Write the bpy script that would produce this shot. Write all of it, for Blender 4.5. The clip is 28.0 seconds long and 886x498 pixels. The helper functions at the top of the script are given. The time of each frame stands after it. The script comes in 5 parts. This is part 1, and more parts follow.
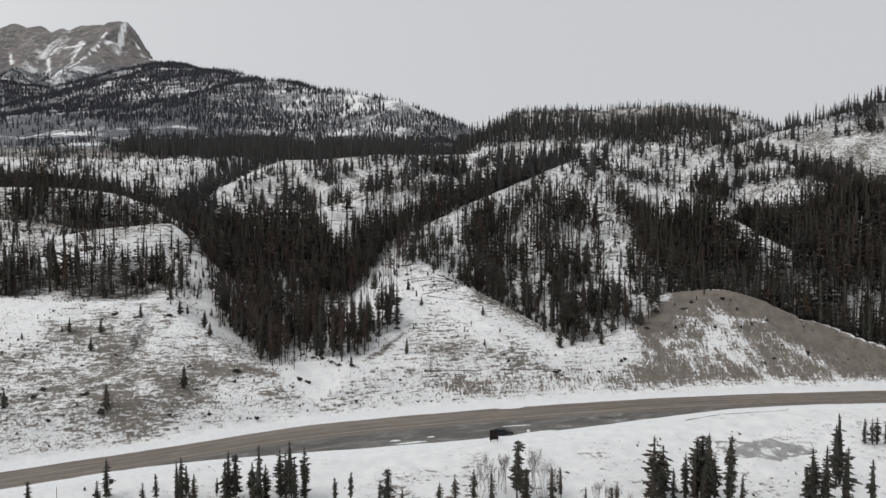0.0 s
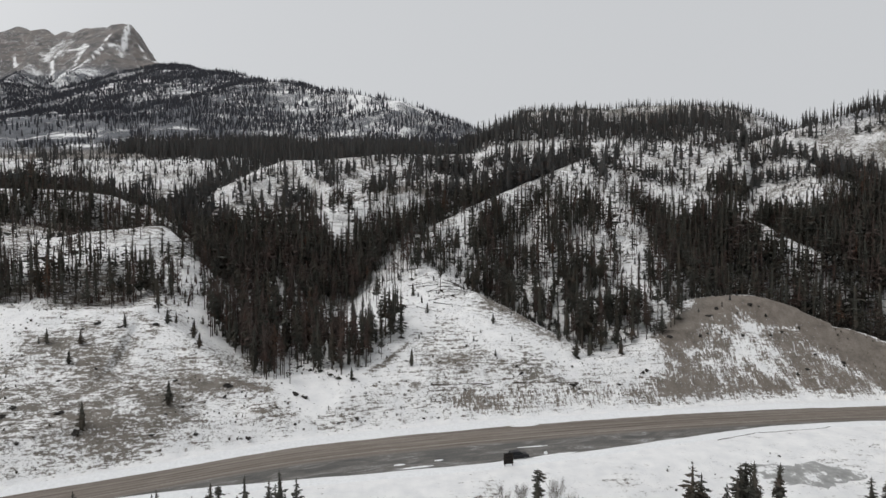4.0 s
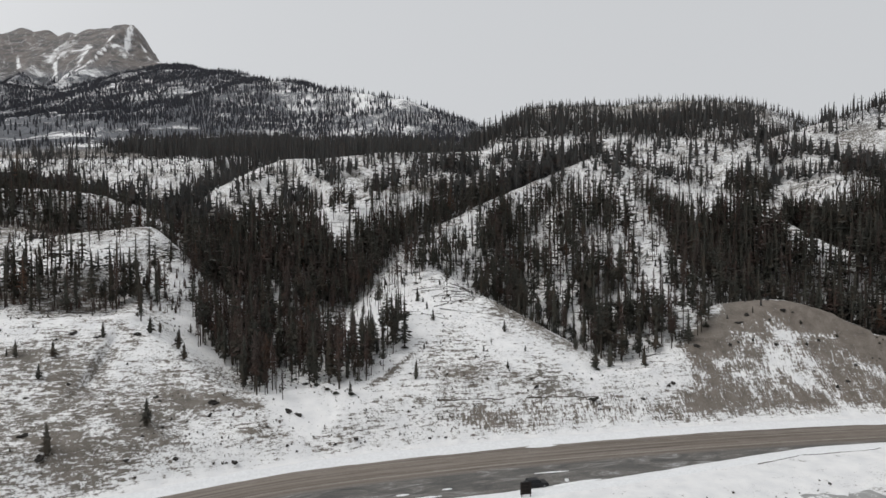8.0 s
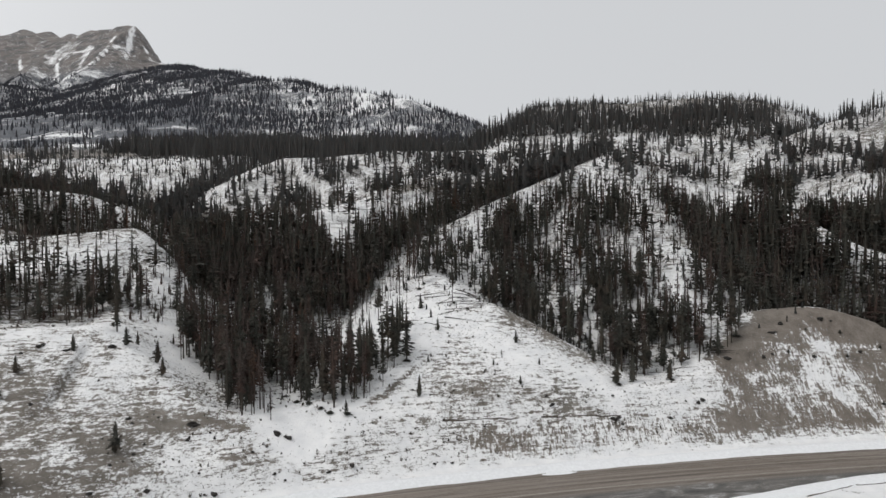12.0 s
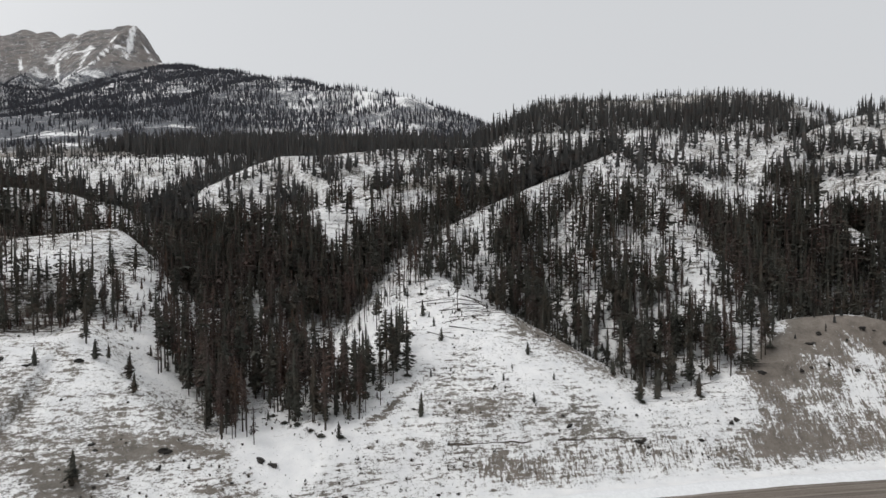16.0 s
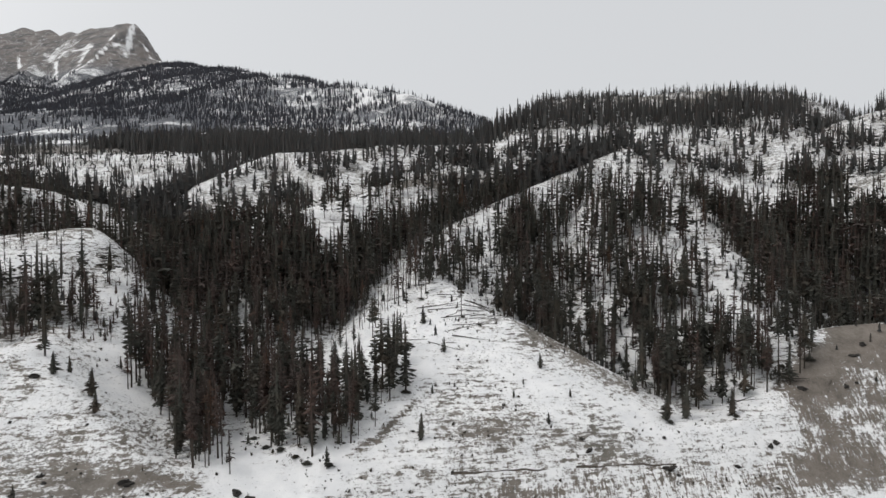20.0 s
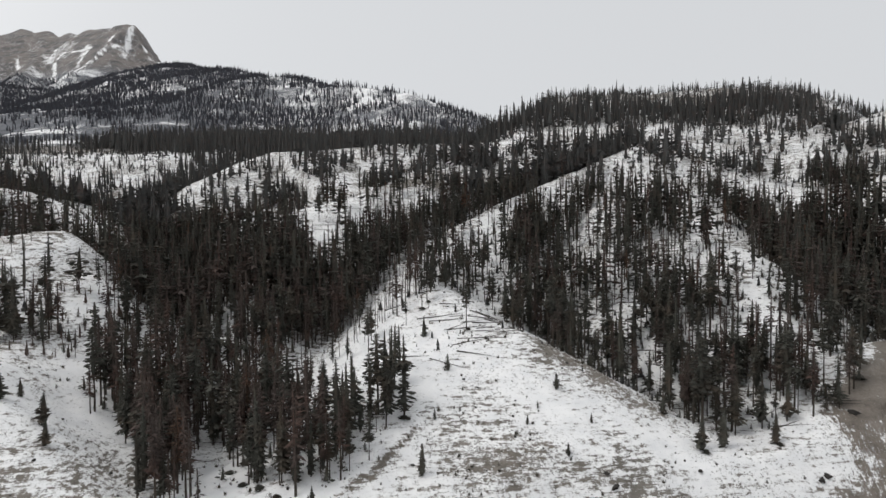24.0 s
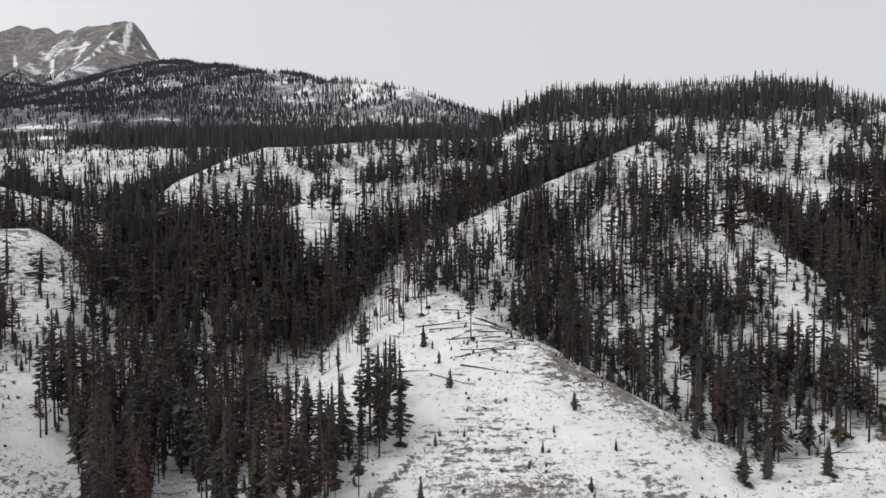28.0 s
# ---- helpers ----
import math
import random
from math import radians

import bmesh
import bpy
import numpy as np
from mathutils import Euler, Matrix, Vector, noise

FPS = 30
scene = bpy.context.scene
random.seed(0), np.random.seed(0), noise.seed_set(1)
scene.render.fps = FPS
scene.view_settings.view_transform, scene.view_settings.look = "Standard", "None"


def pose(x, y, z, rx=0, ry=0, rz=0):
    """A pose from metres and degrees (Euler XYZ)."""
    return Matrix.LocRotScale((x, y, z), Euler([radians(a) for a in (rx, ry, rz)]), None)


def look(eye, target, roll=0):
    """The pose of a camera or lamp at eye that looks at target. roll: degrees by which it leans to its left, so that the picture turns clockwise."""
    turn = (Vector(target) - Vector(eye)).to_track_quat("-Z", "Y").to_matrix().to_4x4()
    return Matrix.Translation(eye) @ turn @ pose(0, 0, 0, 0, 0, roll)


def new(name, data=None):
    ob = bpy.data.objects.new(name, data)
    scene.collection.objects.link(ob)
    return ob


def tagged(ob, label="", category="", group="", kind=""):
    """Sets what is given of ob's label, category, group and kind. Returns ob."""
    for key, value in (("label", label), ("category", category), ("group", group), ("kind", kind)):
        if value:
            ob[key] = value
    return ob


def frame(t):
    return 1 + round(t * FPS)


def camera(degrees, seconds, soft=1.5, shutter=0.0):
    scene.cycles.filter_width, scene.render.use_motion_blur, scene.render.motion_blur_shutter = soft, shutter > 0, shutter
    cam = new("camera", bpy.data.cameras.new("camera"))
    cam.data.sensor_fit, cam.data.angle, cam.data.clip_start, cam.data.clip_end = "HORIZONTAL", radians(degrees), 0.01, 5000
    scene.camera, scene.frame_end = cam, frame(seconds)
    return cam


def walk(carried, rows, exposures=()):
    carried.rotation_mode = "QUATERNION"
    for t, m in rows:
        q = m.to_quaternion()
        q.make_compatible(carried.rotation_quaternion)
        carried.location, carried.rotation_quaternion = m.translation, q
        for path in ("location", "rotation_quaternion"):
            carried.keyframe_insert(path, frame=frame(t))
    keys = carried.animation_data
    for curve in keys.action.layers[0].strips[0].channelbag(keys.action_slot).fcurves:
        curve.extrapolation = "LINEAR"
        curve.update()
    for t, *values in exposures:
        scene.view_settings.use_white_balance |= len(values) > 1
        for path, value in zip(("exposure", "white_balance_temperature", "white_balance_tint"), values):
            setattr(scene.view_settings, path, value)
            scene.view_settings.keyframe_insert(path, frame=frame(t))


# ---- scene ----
cam = camera(72.8, 28.0, soft=1.5)
METRES, EYE, TILT, LEAN, TURN = 100.0, 50.0, -2.0, 0.0, 0.0
ROWS = [
    (0.0, 0.0, 0.0, 0.0, 0.0, 0.0, -0.0),
    (0.5, -0.0011, 0.0154, 0.0008, 0.04, 0.04, 0.01),
    (1.0, -0.0023, 0.0313, 0.0018, 0.08, 0.07, 0.02),
    (1.5, -0.0035, 0.0477, 0.0026, 0.13, 0.09, 0.03),
    (2.0, -0.0047, 0.0634, 0.0031, 0.17, 0.12, 0.05),
    (2.5, -0.0059, 0.0804, 0.0037, 0.23, 0.13, 0.07),
    (3.0, -0.0073, 0.0977, 0.0043, 0.29, 0.14, 0.09),
    (3.5, -0.0083, 0.1151, 0.0046, 0.34, 0.16, 0.12),
    (5.5, -0.0121, 0.1856, 0.0061, 0.59, 0.19, 0.2),
    (6.0, -0.0131, 0.204, 0.0068, 0.63, 0.2, 0.22),
    (6.5, -0.0143, 0.2222, 0.0075, 0.68, 0.2, 0.24),
    (7.0, -0.0154, 0.2404, 0.0081, 0.73, 0.2, 0.27),
    (7.5, -0.0165, 0.2586, 0.0088, 0.78, 0.21, 0.27),
    (8.0, -0.0176, 0.2768, 0.0096, 0.81, 0.21, 0.28),
    (8.5, -0.0188, 0.2951, 0.0103, 0.86, 0.23, 0.3),
    (9.0, -0.0199, 0.3134, 0.0109, 0.89, 0.25, 0.31),
    (9.5, -0.0209, 0.3315, 0.0115, 0.94, 0.27, 0.31),
    (10.0, -0.022, 0.3498, 0.0124, 0.97, 0.3, 0.3),
    (10.5, -0.0229, 0.3679, 0.0132, 1.01, 0.32, 0.3),
    (11.0, -0.0241, 0.3862, 0.0137, 1.04, 0.34, 0.31),
    (11.5, -0.0251, 0.4044, 0.0141, 1.07, 0.36, 0.32),
    (12.0, -0.0261, 0.4227, 0.0145, 1.1, 0.36, 0.33),
    (12.5, -0.0272, 0.4409, 0.015, 1.12, 0.37, 0.33),
    (14.5, -0.0314, 0.5133, 0.0184, 1.22, 0.38, 0.33),
    (15.0, -0.0321, 0.5315, 0.0188, 1.25, 0.4, 0.33),
    (15.5, -0.033, 0.5495, 0.0194, 1.27, 0.41, 0.33),
    (16.0, -0.034, 0.5678, 0.0202, 1.3, 0.42, 0.34),
    (16.5, -0.0351, 0.5859, 0.0208, 1.3, 0.43, 0.33),
    (17.0, -0.0361, 0.6041, 0.0212, 1.32, 0.43, 0.32),
    (17.5, -0.0371, 0.6223, 0.0215, 1.33, 0.42, 0.31),
    (18.0, -0.038, 0.6405, 0.022, 1.35, 0.4, 0.32),
    (18.5, -0.0388, 0.6588, 0.0225, 1.36, 0.39, 0.31),
    (19.0, -0.0397, 0.6772, 0.0228, 1.36, 0.38, 0.3),
    (19.5, -0.0407, 0.6952, 0.0231, 1.37, 0.39, 0.28),
    (20.0, -0.0415, 0.7131, 0.0239, 1.38, 0.4, 0.28),
    (20.5, -0.0425, 0.7311, 0.0247, 1.4, 0.42, 0.29),
    (21.0, -0.0435, 0.7492, 0.0258, 1.41, 0.42, 0.29),
    (21.5, -0.0447, 0.7672, 0.0271, 1.42, 0.44, 0.3),
    (23.5, -0.0489, 0.8388, 0.0315, 1.45, 0.54, 0.33),
    (24.0, -0.0498, 0.8571, 0.0324, 1.46, 0.56, 0.34),
    (24.5, -0.0507, 0.875, 0.033, 1.47, 0.58, 0.33),
    (25.0, -0.0516, 0.8931, 0.0335, 1.48, 0.6, 0.32),
    (25.5, -0.0527, 0.9111, 0.0343, 1.48, 0.61, 0.32),
    (26.0, -0.0535, 0.9294, 0.0349, 1.49, 0.63, 0.33),
    (26.5, -0.0546, 0.9478, 0.0353, 1.5, 0.63, 0.32),
    (27.0, -0.0556, 0.9657, 0.0359, 1.51, 0.6, 0.29),
    (27.5, -0.0563, 0.9824, 0.0365, 1.45, 0.54, 0.24),
    (28.0, -0.0571, 0.9976, 0.0366, 1.46, 0.46, 0.21),
]
walk(cam, [(t, pose(0, 0, EYE, TILT, LEAN, TURN) @ pose(METRES * x, METRES * y, METRES * z, 90 + pitch, roll, yaw)) for t, x, y, z, yaw, pitch, roll in ROWS], [(0.0, -0.04), (28.0, 0.17)])

# ---- world, sun, light ----
world = bpy.data.worlds.new("overcast_sky")
scene.world = world
world.use_nodes = True
wn = world.node_tree
wn.nodes.clear()
sky = wn.nodes.new("ShaderNodeTexSky")
sky.sky_type = "NISHITA"
sky.sun_disc = False
sky.sun_elevation, sky.sun_rotation = radians(35), radians(-60)
sky.air_density, sky.dust_density = 1.0, 4.0
grey = wn.nodes.new("ShaderNodeHueSaturation")
grey.inputs["Saturation"].default_value = 0.12
grey.inputs["Value"].default_value = 0.10
deck = wn.nodes.new("ShaderNodeMix")
deck.data_type = "RGBA"
deck.inputs["Factor"].default_value = 0.12
deck.inputs["A"].default_value = (0.628, 0.643, 0.665, 1)      # the even cloud deck
back = wn.nodes.new("ShaderNodeBackground")
back.inputs["Strength"].default_value = 1.0
wout = wn.nodes.new("ShaderNodeOutputWorld")
wn.links.new(sky.outputs[0], grey.inputs["Color"])
wn.links.new(grey.outputs[0], deck.inputs["B"])
wn.links.new(deck.outputs["Result"], back.inputs["Color"])
wn.links.new(back.outputs[0], wout.inputs["Surface"])

sun_data = bpy.data.lights.new("sun", "SUN")
sun_data.energy, sun_data.angle, sun_data.color = 1.1, radians(25), (1.0, 0.97, 0.93)
sun = new("sun", sun_data)
sun.matrix_world = look((-200, 60, 300), (0, 150, 0))

# ---- materials ----


def nodes(name, rough=0.9):
    mat = bpy.data.materials.new(name)
    mat.use_nodes = True
    nt = mat.node_tree
    bsdf = nt.nodes["Principled BSDF"]
    bsdf.inputs["Roughness"].default_value = rough
    bsdf.inputs["Specular IOR Level"].default_value = 0.25
    return mat, nt, bsdf


def add(nt, kind, **inputs):
    n = nt.nodes.new(kind)
    for k, v in inputs.items():
        n.inputs[k.replace("_", " ")].default_value = v
    return n


def noise_node(nt, coord, scale, detail=5.0, rough=0.6):
    n = add(nt, "ShaderNodeTexNoise", Scale=scale, Detail=detail, Roughness=rough)
    nt.links.new(coord, n.inputs["Vector"])
    return n.outputs["Fac"]


def math_node(nt, op, a, b=None, c=None):
    n = nt.nodes.new("ShaderNodeMath")
    n.operation = op
    for i, v in enumerate((a, b, c)):
        if v is None:
            continue
        if isinstance(v, (int, float)):
            n.inputs[i].default_value = v
        else:
            nt.links.new(v, n.inputs[i])
    return n.outputs[0]


def ramp(nt, fac, stops):
    n = nt.nodes.new("ShaderNodeValToRGB")
    e = n.color_ramp.elements
    e[0].position, e[0].color = stops[0][0], (*stops[0][1], 1)
    e[1].position, e[1].color = stops[-1][0], (*stops[-1][1], 1)
    for p, c in stops[1:-1]:
        e.new(p).color = (*c, 1)
    nt.links.new(fac, n.inputs[0])
    return n.outputs[0]


def mix_color(nt, fac, a, b):
    n = nt.nodes.new("ShaderNodeMix")
    n.data_type = "RGBA"
    for key, v in (("Factor", fac), ("A", a), ("B", b)):
        if isinstance(v, (int, float)):
            n.inputs[key].default_value = v
        elif isinstance(v, tuple):
            n.inputs[key].default_value = (*v, 1)
        else:
            nt.links.new(v, n.inputs[key])
    return n.outputs["Result"]


def bump(nt, bsdf, height, strength, distance):
    b = add(nt, "ShaderNodeBump", Strength=strength, Distance=distance)
    nt.links.new(height, b.inputs["Height"])
    nt.links.new(b.outputs[0], bsdf.inputs["Normal"])


def stretched(nt, coord, sx, sy, sz, rz=0.0):
    m = nt.nodes.new("ShaderNodeMapping")
    m.inputs["Scale"].default_value = (sx, sy, sz)
    m.inputs["Rotation"].default_value = (0, 0, rz)
    nt.links.new(coord, m.inputs["Vector"])
    return m.outputs[0]


def ground_material():
    mat, nt, bsdf = nodes("snowy_gravel_slope", 0.85)
    geo = nt.nodes.new("ShaderNodeNewGeometry")
    pos = geo.outputs["Position"]
    at = {}
    for key in ("bare", "streak", "rock"):
        a = nt.nodes.new("ShaderNodeAttribute")
        a.attribute_name = key
        at[key] = a.outputs["Fac"]
    # patches, tufts and runnels of bare ground through thin snow
    wide = noise_node(nt, pos, 0.06, 5, 0.55)
    tuft = noise_node(nt, pos, 0.95, 7, 0.74)
    runnel = noise_node(nt, stretched(nt, pos, 1.55, 0.36, 0.36, radians(-20)), 1.0, 5, 0.68)
    runnel.node.inputs["Distortion"].default_value = 0.9
    streaky = noise_node(nt, stretched(nt, pos, 0.22, 0.5, 2.2), 1.0, 7, 0.76)
    ripple = math_node(nt, "MULTIPLY_ADD", streaky, 4.5, math_node(nt, "MULTIPLY", tuft, 3.0))
    ripple = math_node(nt, "SUBTRACT", ripple, 3.83)
    rill = math_node(nt, "MULTIPLY_ADD", runnel, 4.8, math_node(nt, "MULTIPLY_ADD", tuft, 3.2, math_node(nt, "MULTIPLY", streaky, 2.8)))
    rill = math_node(nt, "SUBTRACT", rill, 5.42)
    pat = nt.nodes.new("ShaderNodeMix")
    nt.links.new(at["streak"], pat.inputs["Factor"])
    nt.links.new(ripple, pat.inputs["A"])
    nt.links.new(rill, pat.inputs["B"])
    cover = math_node(nt, "MULTIPLY_ADD", wide, 2.4, math_node(nt, "MULTIPLY_ADD", at["bare"], 2.0, -2.13))
    v = math_node(nt, "ADD", cover, pat.outputs["Result"])
    mask = nt.nodes.new("ShaderNodeMapRange")
    mask.interpolation_type = "SMOOTHSTEP"
    mask.inputs["From Min"].default_value, mask.inputs["From Max"].default_value = -0.05, 0.07
    nt.links.new(v, mask.inputs["Value"])
    fine = noise_node(nt, pos, 2.6, 5, 0.75)
    mottle = math_node(nt, "MULTIPLY_ADD", noise_node(nt, pos, 0.33, 6, 0.7), 0.6, math_node(nt, "MULTIPLY", fine, 0.4))
    earth = ramp(nt, mottle, [(0.34, (0.118, 0.096, 0.080)), (0.5, (0.195, 0.160, 0.134)), (0.66, (0.270, 0.230, 0.198))])
    grass = ramp(nt, mottle, [(0.36, (0.105, 0.100, 0.089)), (0.64, (0.25, 0.236, 0.212))])
    hue = noise_node(nt, pos, 0.03, 3, 0.5)
    soil = mix_color(nt, math_node(nt, "MULTIPLY", hue, math_node(nt, "MULTIPLY_ADD", at["streak"], -0.45, 1.25)), earth, grass)
    crag = ramp(nt, noise_node(nt, stretched(nt, pos, 0.020, 0.020, 0.06, 0.4), 1.0, 7, 0.7),
                [(0.3, (0.066, 0.066, 0.070)), (0.46, (0.128, 0.121, 0.119)), (0.56, (0.190, 0.168, 0.155)), (0.72, (0.265, 0.245, 0.236))])
    # grey rock of the far hills, tinted blue for haze within its colour
    scree = ramp(nt, noise_node(nt, pos, 0.06, 7, 0.75), [(0.35, (0.07, 0.073, 0.082)), (0.65, (0.17, 0.178, 0.195))])
    soil = mix_color(nt, math_node(nt, "MINIMUM", math_node(nt, "MULTIPLY", at["rock"], 2.0), 1.0), soil, scree)
    soil = mix_color(nt, math_node(nt, "MAXIMUM", math_node(nt, "MULTIPLY_ADD", at["rock"], 2.0, -1.0), 0.0), soil, crag)
    drift = noise_node(nt, pos, 0.25, 4, 0.6)
    snow = ramp(nt, drift, [(0.3, (0.78, 0.785, 0.795)), (0.65, (0.905, 0.903, 0.90))])
    # specks of litter, twigs and heather tips on the snow
    speck = noise_node(nt, pos, 1.7, 3, 0.8)
    patchy = noise_node(nt, pos, 0.11, 3, 0.6)
    sm = nt.nodes.new("ShaderNodeMapRange")
    sm.inputs["From Min"].default_value, sm.inputs["From Max"].default_value = 0.60, 0.675
    sm.inputs["To Max"].default_value = 0.8
    nt.links.new(math_node(nt, "MULTIPLY_ADD", math_node(nt, "SUBTRACT", patchy, 0.5), 0.42, math_node(nt, "ADD", speck, math_node(nt, "MULTIPLY", math_node(nt, "SUBTRACT", at["bare"], 0.30), 0.35))), sm.inputs["Value"])
    snow = mix_color(nt, sm.outputs[0], snow, (0.10, 0.09, 0.078))
    # thin snow lets the ground show through
    thin = nt.nodes.new("ShaderNodeMapRange")
    thin.interpolation_type = "SMOOTHSTEP"
    thin.inputs["From Min"].default_value, thin.inputs["From Max"].default_value = -0.5, 0.0
    thin.inputs["To Max"].default_value = 0.24
    nt.links.new(v, thin.inputs["Value"])
    snow = mix_color(nt, thin.outputs[0], snow, soil)
    nt.links.new(mix_color(nt, mask.outputs[0], snow, soil), bsdf.inputs["Base Color"])
    h = math_node(nt, "MULTIPLY_ADD", tuft, 0.6, math_node(nt, "MULTIPLY", fine, 0.5))
    bump(nt, bsdf, h, 0.75, 0.45)
    return mat


def foliage_material(name, dark, light, island=True):
    mat, nt, bsdf = nodes(name, 0.8)
    geo = nt.nodes.new("ShaderNodeNewGeometry")
    inf = nt.nodes.new("ShaderNodeObjectInfo")
    n = noise_node(nt, geo.outputs["Position"], 0.9, 4, 0.7)
    r = math_node(nt, "ADD", math_node(nt, "MULTIPLY", geo.outputs["Random Per Island"], 0.5 if island else 0.0),
                  math_node(nt, "MULTIPLY", inf.outputs["Random"], 0.35))
    f = math_node(nt, "MULTIPLY_ADD", n, 0.6, r)
    hue = noise_node(nt, geo.outputs["Position"], 0.23, 3, 0.6)
    green = ramp(nt, f, [(0.25, dark), (0.95, light)])
    brown = ramp(nt, f, [(0.25, tuple(c * k for c, k in zip(dark, (1.22, 1.0, 0.92)))), (0.95, tuple(c * k for c, k in zip(light, (1.26, 1.0, 0.92))))])
    nt.links.new(mix_color(nt, ramp(nt, hue, [(0.46, (0, 0, 0)), (0.66, (1, 1, 1))]), green, brown), bsdf.inputs["Base Color"])
    return mat


def bark_material(name, dark, light):
    mat, nt, bsdf = nodes(name, 0.9)
    geo = nt.nodes.new("ShaderNodeNewGeometry")
    n = noise_node(nt, stretched(nt, geo.outputs["Position"], 6, 6, 0.8), 1.0, 5, 0.7)
    nt.links.new(ramp(nt, n, [(0.3, dark), (0.7, light)]), bsdf.inputs["Base Color"])
    bump(nt, bsdf, n, 0.5, 0.03)
    return mat


def road_material():
    mat, nt, bsdf = nodes("salted_winter_asphalt", 0.75)
    uv = nt.nodes.new("ShaderNodeUVMap")
    uv.uv_map = "along"
    sep = nt.nodes.new("ShaderNodeSeparateXYZ")
    nt.links.new(uv.outputs[0], sep.inputs[0])
    across = sep.outputs["Y"]
    lanes = noise_node(nt, stretched(nt, uv.outputs[0], 0.010, 1.1, 1), 1.0, 6, 0.66)
    blot = noise_node(nt, stretched(nt, uv.outputs[0], 0.11, 0.42, 1), 1.0, 7, 0.72)
    blot.node.inputs["Distortion"].default_value = 1.1
    grain = noise_node(nt, uv.outputs[0], 3.0, 4, 0.7)
    brown = ramp(nt, math_node(nt, "MULTIPLY_ADD", grain, 0.3, math_node(nt, "MULTIPLY", lanes, 0.75)),
                 [(0.38, (0.085, 0.073, 0.064)), (0.5, (0.165, 0.140, 0.118)), (0.56, (0.215, 0.184, 0.158)), (0.68, (0.27, 0.24, 0.21))])
    grit = ramp(nt, math_node(nt, "MULTIPLY_ADD", grain, 0.2, math_node(nt, "MULTIPLY", blot, 0.85)),
                [(0.38, (0.042, 0.041, 0.040)), (0.48, (0.098, 0.095, 0.090)), (0.57, (0.165, 0.155, 0.143)), (0.68, (0.36, 0.365, 0.37))])
    side = nt.nodes.new("ShaderNodeMapRange")
    side.inputs["From Min"].default_value, side.inputs["From Max"].default_value = 10.8, 12.6
    nt.links.new(math_node(nt, "MULTIPLY_ADD", blot, 2.0, math_node(nt, "SUBTRACT", across, 1.0)), side.inputs["Value"])
    worn = math_node(nt, "GREATER_THAN", math_node(nt, "MULTIPLY_ADD", grain, 0.5, lanes), 0.70)
    edge = math_node(nt, "LESS_THAN", math_node(nt, "ABSOLUTE", math_node(nt, "SUBTRACT", across, 1.3)), 0.09)
    edge = math_node(nt, "MAXIMUM", edge, math_node(nt, "LESS_THAN", math_node(nt, "ABSOLUTE", math_node(nt, "SUBTRACT", across, 9.6)), 0.09))
    faded = math_node(nt, "MULTIPLY", math_node(nt, "MULTIPLY", edge, worn), 0.6)
    tarmac = mix_color(nt, side.outputs[0], brown, grit)
    nt.links.new(mix_color(nt, faded, tarmac, (0.40, 0.39, 0.36)), bsdf.inputs["Base Color"])
    wet = nt.nodes.new("ShaderNodeMapRange")
    wet.inputs["From Min"].default_value, wet.inputs["From Max"].default_value = 0.4, 0.6
    wet.inputs["To Min"].default_value, wet.inputs["To Max"].default_value = 0.45, 0.85
    nt.links.new(blot, wet.inputs["Value"])
    nt.links.new(wet.outputs[0], bsdf.inputs["Roughness"])
    bump(nt, bsdf, grain, 0.3, 0.03)
    return mat


def plain(name, color, rough=0.6, metal=0.0, spread=0.25, scale=6.0):
    mat, nt, bsdf = nodes(name, rough)
    geo = nt.nodes.new("ShaderNodeNewGeometry")
    n = noise_node(nt, geo.outputs["Position"], scale, 5, 0.65)
    lo = tuple(c * (1 - spread) for c in color)
    hi = tuple(min(1, c * (1 + spread)) for c in color)
    nt.links.new(ramp(nt, n, [(0.3, lo), (0.7, hi)]), bsdf.inputs["Base Color"])
    bsdf.inputs["Metallic"].default_value = metal
    bump(nt, bsdf, n, 0.25, 0.02)
    return mat


GROUND = ground_material()
NEEDLES = foliage_material("conifer_needles", (0.026, 0.0262, 0.0225), (0.071, 0.071, 0.059))
NEEDLES_FAR = foliage_material("far_conifer_needles", (0.024, 0.025, 0.0245), (0.066, 0.067, 0.065))
BROWN = foliage_material("half_bare_brown_boughs", (0.030, 0.0238, 0.0212), (0.083, 0.064, 0.056))
# far burnt-grey trees; the pale blue tint is distance haze put into the colour
NEEDLES_HAZE = foliage_material("hazy_grey_conifers", (0.027, 0.030, 0.037), (0.070, 0.076, 0.093))
RUST = foliage_material("dry_red_needles", (0.035, 0.022, 0.015), (0.095, 0.058, 0.040))
BARK = bark_material("conifer_bark", (0.026, 0.021, 0.017), (0.080, 0.066, 0.054))
SNAG = bark_material("weathered_dead_wood", (0.034, 0.030, 0.027), (0.120, 0.106, 0.094))
WINDFALL = bark_material("dark_fallen_wood", (0.032, 0.028, 0.025), (0.115, 0.10, 0.088))
TWIG = bark_material("bare_grey_twigs", (0.066, 0.057, 0.049), (0.19, 0.168, 0.148))
ROAD = road_material()
SNOW = plain("packed_snow", (0.80, 0.81, 0.82), 0.8, 0, 0.08, 1.5)
STONE = plain("dark_boulder", (0.036, 0.033, 0.030), 0.9, 0, 0.5, 3.0)
BRUSH = plain("dark_low_brush", (0.075, 0.066, 0.052), 0.95, 0, 0.5, 4.0)

# ---- the lie of the land ----
# <land>


